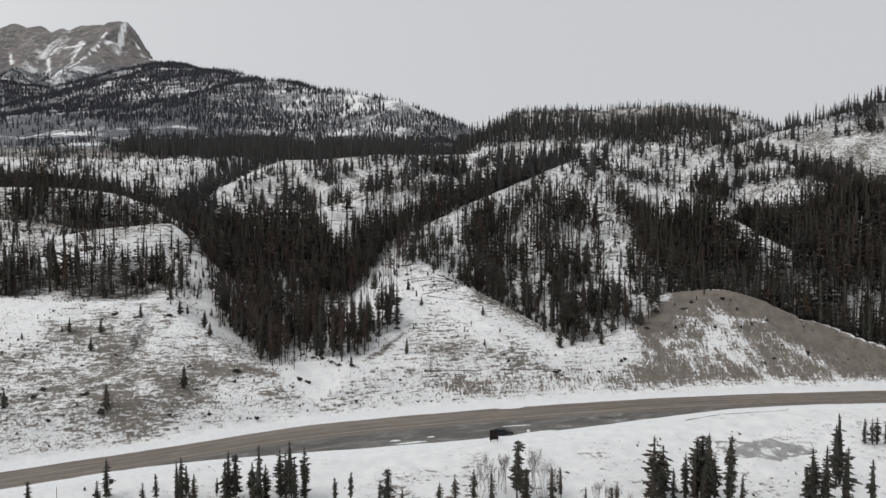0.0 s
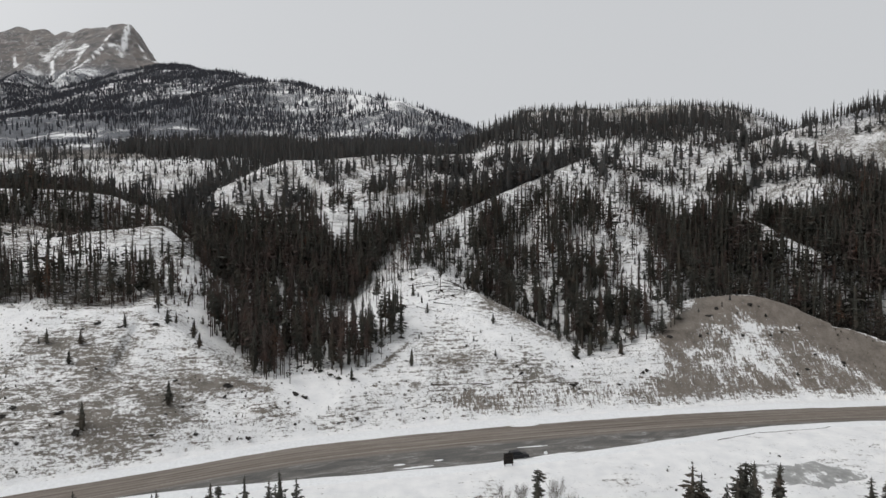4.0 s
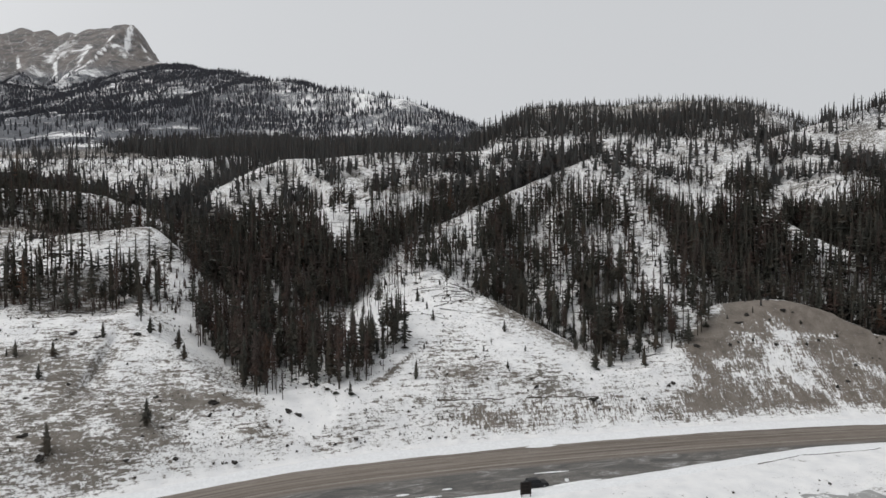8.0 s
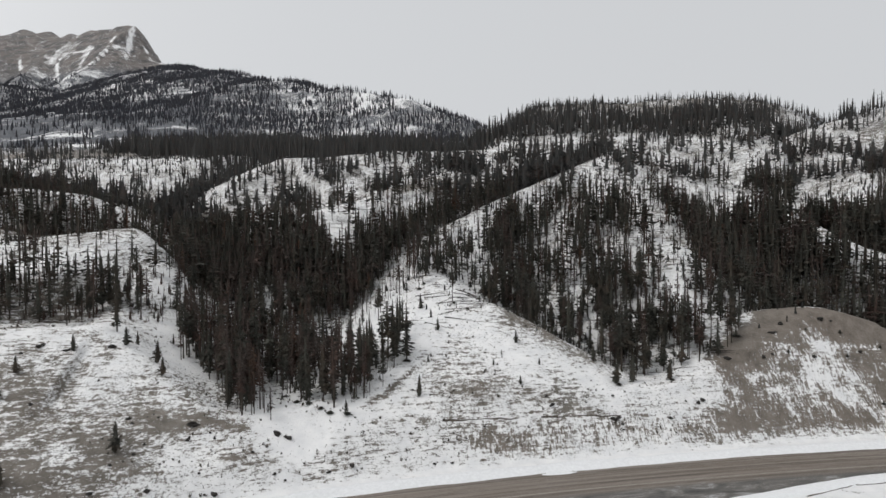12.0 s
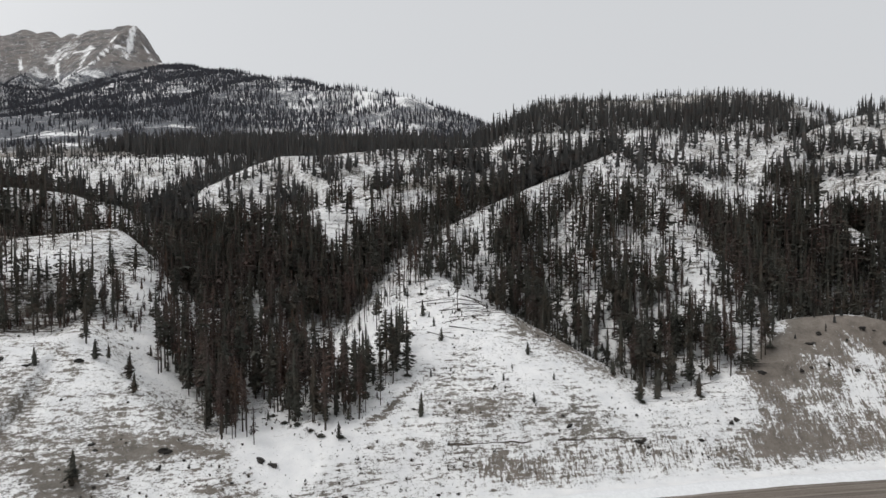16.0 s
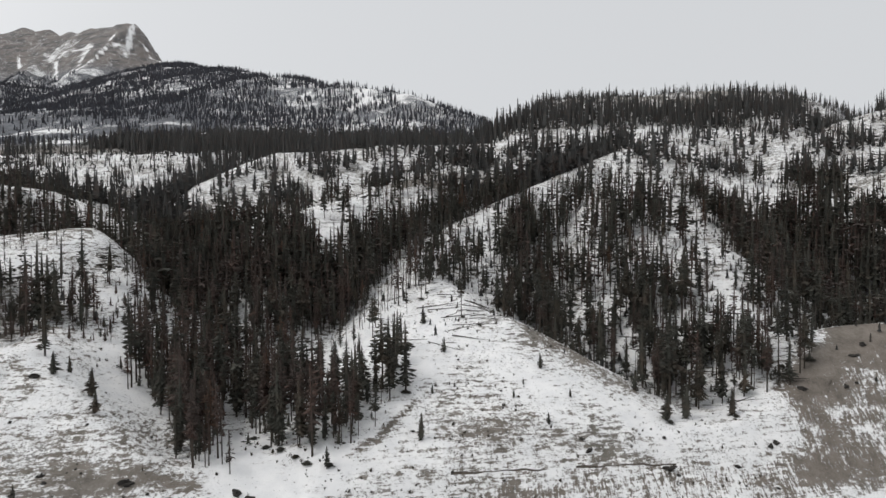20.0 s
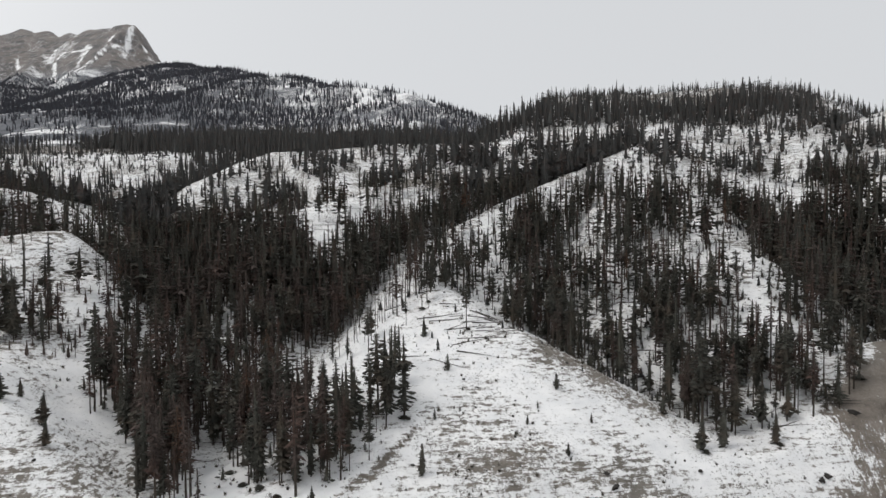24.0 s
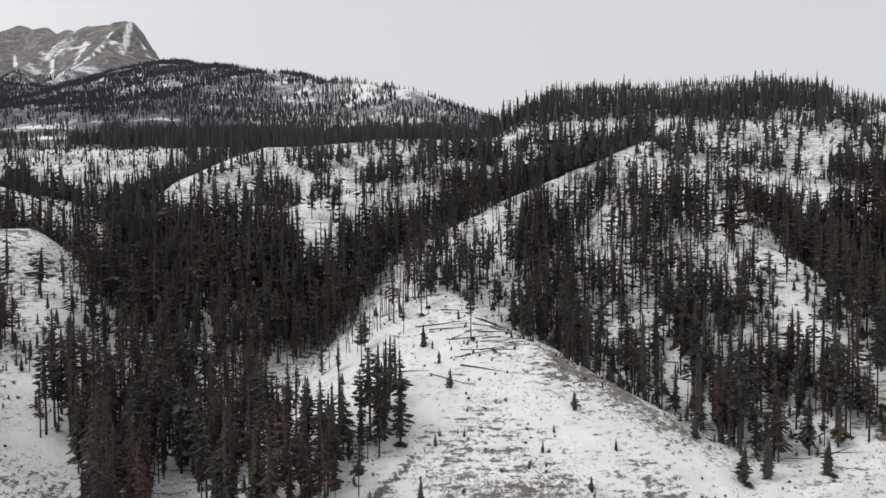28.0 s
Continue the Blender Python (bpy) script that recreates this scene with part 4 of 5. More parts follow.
    # knee-high to man-high brush and saplings over the hills
    x, y = gx.uniform(-330, 360, 34000), gx.uniform(205, 600, 34000)
    keep = (np.abs(x) < 0.8 * y + 10) & (gx.random(34000) < np.clip(0.28 + 1.5 * fbm(x, y, 26, 4, 19), 0, 0.8) * np.where(tree_density(x, y) > 0.012, 1, np.where(x < -95, 0.6, 0.2)))
    x, y = x[keep], y[keep]
    p = np.stack([x, y, land(x, y), gx.uniform(0.07, 0.24, len(x)), gx.uniform(1.2, 2.2, len(x))], -1)
    stuff("brushwood", "dark low brush and saplings scattered over snowy hills", "undergrowth", p, SPIRES, NEEDLES_FAR, gx)
    # brown thicket under the trees of the western terraces
    x, y = gx.uniform(-240, -84, 9000), gx.uniform(198, 300, 9000)
    keep = gx.random(9000) < np.clip(0.05 + 2.2 * tree_density(x, y) + 0.5 * fbm(x, y, 14, 3, 38), 0, 0.34)
    x, y = x[keep], y[keep]
    p = np.stack([x, y, land(x, y), gx.uniform(0.10, 0.30, len(x)), gx.uniform(1.3, 2.4, len(x))], -1)
    stuff("thicket", "brown leafless thicket under the trees of the terrace", "undergrowth", p, RAGGED_CROWNS, BROWN, gx)
    # the slopes behind
    x, y, z, g = scatter(345, 640, 3.1, 5)
    n = len(x)
    behind = (y > 490) & (tree_density(x, y) > 0.07)
    p = np.stack([x, y, z, np.clip(g.normal(0.72, 0.27, n), 0.2, 1.35) * (1 + 0.25 * step(0.06, 0.10, tree_density(x, y))) * (1 - 0.45 * step(500, 550, y) * step(-40, 10, x)), np.clip(g.lognormal(0.16, 0.3, n), 0.6, 2.2)], -1)
    k = g.random(n)
    far = (y > 410) & ~behind
    stuff("hillside_wood", "dark conifers scattered over snowy hills", "wood", p[(k < 0.94) & ~behind & ~far], LOW_CROWNS, NEEDLES_FAR, g)
    stuff("hilltop_wood", "small dark conifers scattered over rocky snowy hilltops", "wood", p[(k < 0.94) & far], RAGGED_CROWNS, NEEDLES_FAR, g)
    stuff("plateau_wood", "close dark conifer wood on the plateau", "wood", p[(k < 0.94) & behind], RAGGED_CROWNS, NEEDLES_FAR, g)
    stuff("hillside_snags", "bare burnt trunks on snowy hills", "dead trees", p[k >= 0.94], POLE_MID, SNAG, g)
    # far woods
    x, y, z, g = scatter(640, 1100, 4.4, 6, -300)
    n = len(x)
    p = np.stack([x, y, z, np.clip(g.normal(0.58, 0.18, n), 0.2, 1.1), g.uniform(0.8, 1.2, n)], -1)
    stuff("far_wood", "far thin conifer woods on the hills", "wood", p, SPIRES, NEEDLES_HAZE, g)
    x, y, z, g = scatter(1100, 2080, 5.0, 8, -300)
    west = (x < 0) & (z < 545 + 90 * fbm(x, y, 120, 3, 15))
    x, y, z = x[west], y[west], z[west]
    n = len(x)
    p = np.stack([x, y, z, np.clip(g.normal(0.6, 0.2, n), 0.3, 1.0), g.uniform(1.0, 1.6, n)], -1)
    stuff("mountain_wood", "far dark woods below the rocky mountain", "wood", p, SPIRES, NEEDLES_HAZE, g)


plant_woods()

# ---- single trees on the open slopes ----


def grow(kind_list, name, label, group, crowns, seed, category="tree"):
    rng = random.Random(seed)
    for x, y, h in kind_list:
        z = float(land(np.array([x]), np.array([y]))[0])
        tree(name, label, crowns, x, y, z, h, rng, group, category)


ROADSIDE_CROWNS = [tri_mesh("crown", conifer(random.Random(60 + k), 12, 1.85 + 0.15 * (k % 4), 32 - 3 * (k % 3), 7, 0.02 + 0.05 * (k % 4), 0.24 + 0.03 * (k % 3), 0.28, 2, (0.34, 0.46, 0.58)[k % 3], 0.22, 0.72), NEEDLES) for k in range(8)]
SAPLING_CROWNS = [tri_mesh("crown", conifer(random.Random(k), 12, 3.2, 20, 8, 0.01, 0.10, 0.38, 2, 0.7, 0.15, 0.75), NEEDLES) for k in range(3)]
grow([(-79.5, 140.5, 6.3), (-66.4, 152.4, 6.1), (-103.0, 164.8, 4.1), (-95.5, 166.6, 4.0), (-94.6, 160.2, 3.6), (-113.2, 160.6, 2.2), (-88.6, 175.4, 4.1),
      (-79.7, 181.0, 4.5), (-78.7, 184.4, 3.4), (-71.8, 179.9, 5.5), (-68.6, 175.6, 4.3), (-104.8, 164.4, 1.9), (-99.7, 135.3, 4.6)],
     "young_conifer", "small dark young conifer on the thinly snowed cut slope", "young conifers", SAPLING_CROWNS, 21)
grow([(-10.9, 179.4, 5.2), (-9.3, 190.0, 2.0), (13.2, 197.8, 3.4), (37.4, 191.0, 5.8), (41.6, 192.2, 7.0), (51.1, 193.0, 5.5), (-4.9, 192.0, 1.3), (6.8, 189.3, 1.8),
      (18.3, 191.5, 1.9), (12.8, 183.3, 2.4), (9.1, 193.1, 1.4), (-7.1, 200.9, 3.5), (33.8, 200.7, 4.3), (43.9, 210.6, 3.6), (-12.7, 219.9, 4.6)],
     "young_conifer", "small dark young conifer on the snowy knoll", "young conifers", SAPLING_CROWNS, 22)
grow([(-84.4, 185.6, 12.0), (-12.9, 235.6, 11.5), (-7.4, 253.7, 10.2), (-2.7, 257.1, 8.9), (-3.3, 218.9, 9.5), (-25.5, 221.1, 10.5), (-34.2, 223.7, 8.0), (-30.3, 220.9, 7.2),
      (-16.9, 196.2, 11.5), (-14.6, 189.8, 14.5), (-16.3, 199.9, 8.8), (-17.5, 187.5, 12.0), (59.3, 207.3, 12.3), (61.5, 199.8, 9.9), (70.5, 202.0, 12.0), (74.0, 205.5, 10.0), (66.0, 204.0, 13.0), (-6.7, 255.3, 9.5), (-2.3, 257.7, 10.5), (0.2, 262.2, 9.0), (-4.6, 265.5, 10.0), (-8.8, 266.6, 11.0), (3.3, 275.9, 10.0), (-0.1, 279.1, 9.5), (-25.5, 226.1, 8.5), (-14.0, 233.0, 10.0), (-12.2, 240.0, 9.0), (-8.5, 245.0, 8.5), (6.5, 236.0, 11.0), (4.0, 244.0, 9.5), (9.5, 231.0, 9.0), (-17.5, 228.0, 6.0)],
     "lone_conifer", "dark conifer with ragged boughs standing alone on snow", "open-ground trees", CROWN_MESHES, 23)
grow([(-29.0, 184.5, 8.5), (-27.2, 183.2, 6.5), (-26.0, 186.3, 9.5), (-24.4, 184.8, 7.0), (-22.8, 187.2, 10.0), (-21.6, 185.4, 6.0), (-20.2, 187.9, 8.5), (-19.0, 186.2, 5.5),
      (-31.0, 186.5, 10.0), (-23.5, 189.3, 11.0), (-28.3, 188.0, 11.5), (-20.8, 190.4, 10.0), (-18.4, 192.8, 12.5), (-30.4, 183.0, 5.0), (-26.4, 171.3, 4.0), (-36.0, 178.0, 10.5), (-32.5, 177.0, 12.0), (-30.0, 176.0, 11.0), (-28.0, 177.5, 9.0), (-25.0, 177.0, 8.5), (-22.2, 178.5, 7.5), (-19.4, 180.5, 8.0), (-38.5, 180.5, 11.5)],
     "slender_conifer", "slender dark conifer in a loose stand below the knoll", "open-ground trees", CROWN_MESHES, 27)
# low brush in the wells round the foot of lone trees
for x, y, w in [(-7.4, 253.7, 0.6), (-2.7, 257.1, 0.7), (-3.3, 218.9, 0.45), (-12.9, 235.6, 0.5), (-16.9, 196.2, 0.5), (-15, 190.2, 0.6), (59.3, 207.3, 0.6), (66, 204, 0.6), (72, 204.5, 0.7), (37.4, 191, 0.4), (51.1, 193, 0.4), (-36, 176.5, 0.5), (-30.5, 173.5, 0.55), (-33, 175, 0.4), (-39, 178, 0.45), (-26.5, 172.5, 0.4), (-43, 183, 0.4), (-6.7, 255.3, 0.7), (-2.3, 257.7, 0.8), (0.2, 262.2, 0.6), (6.5, 236, 0.5), (-14, 233, 0.45), (9.5, 231, 0.5)]:
    shrub = new("low_shrub", SAPLING_CROWNS[int(abs(x)) % 3])
    shrub.matrix_basis = pose(x + 0.4, y - 0.7, float(land(np.array([x + 0.4]), np.array([y - 0.7]))[0]) - 0.05, 0, 0, 37 * x) @ Matrix.Diagonal((w, w * 0.8, 0.055, 1))
    tagged(shrub, "low dark spreading brush in the snow beneath a conifer", "shrub", "low brush")
rs = random.Random(77)
for k in range(26):
    x, y = (rs.uniform(-75, 95), rs.uniform(110, 118)) if k < 18 else (rs.uniform(84, 128), rs.uniform(190, 205))
    shrub = new("low_shrub", rs.choice(SAPLING_CROWNS))
    w = rs.uniform(0.12, 0.3)
    shrub.matrix_basis = pose(x, y, float(land(np.array([x]), np.array([y]))[0]) - 0.05, 0, 0, rs.uniform(0, 360)) @ Matrix.Diagonal((w, w, w * rs.uniform(0.3, 0.5), 1))
    tagged(shrub, "small dark shrub poking out of the snow", "shrub", "low brush")
# burnt poles standing close together on the knoll's back
rd = random.Random(31)
for k in range(80):
    u = k / 79
    x, y = -29 + 21 * u + rd.uniform(-4, 4), 229 + 38 * u + rd.uniform(-5, 5)
    snag = new("dead_tree")
    snag.matrix_basis = pose(x, y, float(land(np.array([x]), np.array([y]))[0]), 0, 0, rd.uniform(0, 360)) @ Matrix.Diagonal((0.8, 0.8, rd.uniform(0.45, 0.85), 1))
    part("trunk", rd.choice(SNAG_MESHES), snag)
    tagged(snag, "thin bare burnt pole standing on the snowy knoll", "dead tree", "dead trees")
# trees of the bank on the near side of the road
grow([(-75.4, 107.5, 4.2), (-62.5, 107.0, 5.7), (-62.8, 110.5, 7.8), (-54.8, 108.0, 5.1), (-53.8, 111.0, 5.1), (-49.7, 110.5, 8.0), (-48.2, 109.0, 9.8), (-48.0, 111.0, 7.1),
      (-46.5, 110.5, 5.8), (-43.2, 113.0, 3.7), (-40.4, 110.0, 8.8), (-40.2, 111.0, 10.1), (-39.2, 112.0, 9.0), (-34.3, 110.0, 12.1), (-36.2, 112.0, 6.2), (-33.4, 111.5, 7.7),
      (-31.2, 113.5, 9.4), (-28.7, 112.0, 12.0), (-30.0, 113.0, 9.2), (-26.4, 113.0, 10.4), (-20.2, 111.0, 5.8), (-17.7, 113.5, 5.6), (-12.0, 112.5, 4.6), (-10.2, 110.5, 8.1),
      (-7.6, 110.5, 4.2), (-0.6, 112.0, 4.9), (-35.5, 110.5, 8.5), (-27.8, 111.0, 9.0)],
     "roadside_conifer", "narrow dark conifer on the snowy bank below the road", "roadside trees", ROADSIDE_CROWNS, 24)
grow([(2.3, 113.0, 6.0), (5.9, 114.5, 6.3), (14.5, 116.0, 11.7), (9.1, 111.5, 7.6), (21.0, 114.5, 7.4), (23.2, 116.5, 6.2), (27.7, 114.5, 3.7), (32.7, 114.5, 4.0), (33.9, 115.5, 4.6),
      (41.0, 115.5, 14.2), (44.3, 119.0, 10.7), (45.5, 117.0, 7.2), (49.8, 117.5, 11.5), (52.3, 120.0, 12.9), (53.0, 117.5, 14.6), (56.3, 116.5, 14.9), (74.2, 119.0, 12.0), (74.3, 121.0, 6.9),
      (76.4, 118.0, 13.1), (83.9, 126.5, 13.1), (84.6, 126.5, 15.4), (80.9, 119.0, 12.3), (77.9, 121.5, 4.8), (86.5, 119.0, 10.1), (59.3, 117.5, 6.7), (102.2, 144.0, 6.6), (104.1, 144.0, 6.4),
      (105.2, 144.0, 7.0), (106.8, 143.0, 6.1), (51.0, 116.0, 9.0), (54.6, 119.0, 9.5), (16.2, 114.5, 7.0), (50.9, 118.4, 13.2), (51.8, 117.0, 12.0), (48.6, 118.8, 9.4), (42.6, 115.6, 11.4), (75.4, 120.2, 9.6)],
     "roadside_conifer", "narrow dark conifer on the snowy bank below the road", "roadside trees", ROADSIDE_CROWNS, 25)


def twiggy(rng, h):
    """A bare broad-leaved bush: stems that fork three times into thin twigs."""
    tri = []

    def limb(p, d, l, r, level):
        q = p + d * l
        side = d.cross(Vector((0.3, 0.9, 0.1))).normalized()
        other = d.cross(side).normalized()
        ring = [side * math.cos(a) + other * math.sin(a) for a in (0, 2.094, 4.189)]
        for k in range(3):
            a, b = ring[k], ring[(k + 1) % 3]
            tri.append((p + a * r, p + b * r, q + b * r * 0.6))
            tri.append((p + a * r, q + b * r * 0.6, q + a * r * 0.6))
        if level:
            for _ in range(3 if level > 1 else 5):
                e = (d + Vector((rng.uniform(-.7, .7), rng.uniform(-.7, .7), rng.uniform(.05, .6)))).normalized()
                limb(p + d * l * rng.uniform(0.55, 1.0), e, l * rng.uniform(0.55, 0.8), r * 0.6, level - 1)

    for _ in range(4):
        d = Vector((rng.uniform(-.4, .4), rng.uniform(-.4, .4), 1)).normalized()
        limb(Vector((rng.uniform(-.4, .4), rng.uniform(-.4, .4), -0.2)), d, h * 0.30, 0.030, 4)
    return np.array([[list(v) for v in t] for t in tri], np.float32)


BUSH_MESHES = [tri_mesh("bare_bush", twiggy(random.Random(40 + k), 5.0), TWIG) for k in range(4)]
rb = random.Random(5)
for x, y, s in [(9.0, 117.5, 1.6), (10.5, 116.0, 1.3), (12.0, 118.0, 1.65), (18.4, 118.0, 1.9), (20.0, 116.5, 1.5), (7.2, 115.5, 1.3), (30.0, 114.0, 1.1), (31.5, 113.5, 1.0),
                (33.5, 114.0, 1.0), (36.0, 113.0, 0.8), (22.5, 117.0, 1.2), (-47.0, 109.5, 0.8), (-20.5, 184.0, 0.5), (-26.0, 176.5, 0.5), (-33.0, 173.0, 0.45), (41.0, 195.5, 0.5), (72.5, 197.0, 0.6)]:
    bush = new("bare_bush", rb.choice(BUSH_MESHES))
    bush.matrix_basis = pose(x, y, float(land(np.array([x]), np.array([y]))[0]), 0, 0, rb.uniform(0, 360)) @ Matrix.Diagonal((1.0 * s, 1.0 * s, 1.5 * s, 1))
    tagged(bush, "leafless grey-brown bush standing in snow", "bush", "bare bushes")

# ---- boulders, logs, tufts ----


def boulder_mesh(seed):
    bm = bmesh.new()
    bmesh.ops.create_icosphere(bm, subdivisions=2, radius=0.5)
    for v in bm.verts:
        n = noise.noise(v.co * 2.3 + Vector((seed * 7.1, 0, 0)))
        v.co *= 1 + 0.9 * n + 0.6 * noise.noise(v.co * 6 + Vector((0, seed * 3.3, 0)))
        v.co.z *= 0.85
        v.co.x *= 1.25
    me = bpy.data.meshes.new("boulder")
    bm.to_mesh(me)
    bm.free()
    me.materials.append(STONE)
    return me


BOULDERS = [boulder_mesh(k) for k in range(5)]


def set_boulders(spots, label, seed):
    rng = random.Random(seed)
    for x, y in spots:
        s = rng.uniform(0.6, 1.7)
        ob = new("boulder", rng.choice(BOULDERS))
        ob.matrix_basis = pose(x, y, float(land(np.array([x]), np.array([y]))[0]) + 0.1 * s, 0, 0, rng.uniform(0, 360)) @ Matrix.Diagonal((s, s * rng.uniform(.7, 1), s * rng.uniform(.6, .9), 1))
        tagged(ob, label, "boulder", "boulders")


set_boulders([(-79.9, 170.2), (-96.2, 175.3), (-82.0, 179.4), (-90.0, 175.2), (-68.9, 162.0), (-67.4, 160.3), (-62.8, 156.2), (-56.3, 163.3), (-96.1, 139.8), (-95.7, 142.3), (-86.1, 143.1),
              (-80.4, 139.6), (-89.3, 134.5), (-93.7, 130.6), (-66.5, 144.6), (-58.2, 148.0), (-87.9, 160.3), (-93.7, 154.8), (-56.0, 160.0), (-40.2, 166.8), (-37.7, 166.4), (-102.9, 138.3),
              (-98.0, 171.8), (-47.4, 151.5)], "dark weathered boulder lying on the thinly snowed slope", 31)
set_boulders([(-3.3, 167.5), (-7.0, 166.6), (-23.8, 162.8), (-28.1, 160.8), (18.7, 182.7), (57.3, 188.4), (56.2, 187.8), (79.8, 199.1), (77.0, 198.3), (67.1, 196.7), (96.5, 206.5), (99.2, 206.5),
              (112.3, 198.1), (107.9, 194.5), (120.4, 196.9), (91.0, 200.0), (104.3, 202.1), (99.4, 195.9), (54.5, 181.9), (48.1, 183.9), (34.6, 181.6), (19.9, 181.5), (82.0, 203.5), (85.5, 206.0)],
             "dark boulder half sunk in snow and gravel", 32)


def fallen_log(x0, y0, x1, y1, r, rng):
    z0, z1 = (float(v) for v in land(np.array([x0, x1]), np.array([y0, y1])))
    p, q = Vector((x0, y0, z0 + r * 1.3)), Vector((x1, y1, z1 + r * 1.3))
    mid = float(land(np.array([(x0 + x1) / 2]), np.array([(y0 + y1) / 2]))[0]) + r - (p.z + q.z) / 2
    if mid > 0:
        p.z, q.z = p.z + mid, q.z + mid
    length = (q - p).length
    tri = pole(rng, length, r, 6, 16)
    tri[..., 2] = np.maximum(tri[..., 2], 0)
    me = tri_mesh("fallen_log", tri, WINDFALL)
    ob = new("fallen_log", me)
    ob.matrix_basis = Matrix.Translation(p) @ (q - p).to_track_quat("Z", "Y").to_matrix().to_4x4()
    tagged(ob, "fallen dead tree trunk lying on snow", "log", "fallen logs")


rl = random.Random(8)
for spot in [(-5.4, 215.8, 4.1, 211.8), (-10.8, 204.0, -2.5, 201.6), (-5.4, 206.7, 2.5, 204.9), (-14.9, 228.0, -3.6, 223.9), (-9.6, 231.4, -4.0, 230.4), (-11.8, 224.7, -3.6, 221.6),
             (-2.4, 224.2, 5.0, 227.0), (-3.0, 221.2, 4.8, 223.5), (-2.0, 219.3, 4.2, 220.4), (-25.6, 196.3, -22.3, 192.9), (-4.8, 218.9, 1.3, 218.2), (-16.8, 204.4, -10.9, 204.9),
             (-24.0, 240.0, -17.0, 238.4), (54.1, 208.8, 58.6, 206.3), (52.3, 202.0, 57.7, 201.7), (-1.0, 225.5, 6.0, 225.0), (48.0, 214.0, 55.0, 211.0), (64.0, 200.0, 70.0, 199.0)]:
    fallen_log(*spot, rl.uniform(0.08, 0.17), rl)
rk = random.Random(52)
for k in range(26):          # the heap of windfall on the knoll's shoulder
    x, y, a, l = rk.uniform(-9, 4), rk.uniform(213, 228), rk.uniform(-0.35, 0.3), rk.uniform(2.5, 6.5)
    fallen_log(x, y, x + l * math.cos(a), y + l * math.sin(a), rk.uniform(0.05, 0.12), rk)
rg = np.random.default_rng(18)
for k in range(46):          # windfalls through the woods
    x, y = float(rg.uniform(-75, 75)), float(rg.uniform(190, 262))
    if tree_density(np.array([x]), np.array([y]))[0] < 0.02:
        continue
    a, l = rg.uniform(-0.7, 0.7), rg.uniform(4, 9)
    fallen_log(x, y, x + l * math.cos(a), y + l * math.sin(a), float(rg.uniform(0.08, 0.16)), rl)


def tuft_model(rng, blades):
    tri = []
    for _ in range(blades):
        a = rng.uniform(0, 6.28)
        r, h = rng.uniform(0.1, 0.5), rng.uniform(0.25, 0.8)
        c, s = math.cos(a), math.sin(a)
        tri.append(((c * r * .3 - s * .16, s * r * .3 + c * .16, -.1), (c * r * .3 + s * .16, s * r * .3 - c * .16, -.1), (c * r, s * r, h)))
    return np.array(tri, np.float32)


def strew(name, label, category, count, models, mat, seed, low, high):
    g = np.random.default_rng(seed)
    y = g.uniform(108, 340, count)
    x = g.uniform(-1, 1, count) * (0.8 * y + 10)
    yf, yn = road_far(x), road_near(x)
    want = np.clip(0.35 + 2.4 * fbm(x, y, 22, 4, seed), 0, 1) * np.where(y > yf + 7, 1.0, np.where(y < yn - 12, 0.12, 0.0))
    keep = g.random(count) < want
    x, y = x[keep], y[keep]
    s = np.exp(g.uniform(np.log(low), np.log(high), len(x)))
    p = np.stack([x, y, land(x, y), s, g.uniform(0.8, 1.4, len(x))], -1)
    return stuff(name, label, category, p, models, mat, g)


rt = random.Random(3)
strew("dry_tufts", "dark dry tufts and low brush poking through snow", "brush", 16000, [tuft_model(rt, 9) for _ in range(4)], BRUSH, 71, 0.22, 1.0)


def stone_model(rng):
    p = [Vector((rng.uniform(.3, .55) * math.cos(a), rng.uniform(.3, .55) * math.sin(a), -0.1)) for a in (0, 1.05, 2.1, 3.14, 4.2, 5.2)]
    q = [v * rng.uniform(.5, .8) + Vector((0, 0, rng.uniform(.3, .5))) for v in p]
    tri = []
    for k in range(6):
        n = (k + 1) % 6
        tri += [(p[k], p[n], q[n]), (p[k], q[n], q[k])]
    for k in range(1, 5):
        tri.append((q[0], q[k], q[k + 1]))
    return np.array([[list(v) for v in t] for t in tri], np.float32)


strew("loose_stones", "dark loose stones scattered over snowy slopes", "stones", 5000, [stone_model(rt) for _ in range(4)], STONE, 72, 0.2, 0.8)

# ---- the pull-out: car, board, cleared snow ----


def bm_part(name, build, mat, parent, label="", at=None):
    bm = bmesh.new()
    build(bm)
    me = bpy.data.meshes.new(name)
    bm.to_mesh(me)
    bm.free()
    me.materials.append(mat)
    return part(name, me, parent, label, at)


def bm_box(bm, cx, cy, cz, sx, sy, sz, bevel=0.0):
    r = bmesh.ops.create_cube(bm, size=1.0, matrix=Matrix.Translation((cx, cy, cz)) @ Matrix.Diagonal((sx, sy, sz, 1)))
    if bevel:
        edges = list({e for v in r["verts"] for e in v.link_edges})
        bmesh.ops.bevel(bm, geom=edges, offset=bevel, segments=2, affect="EDGES")


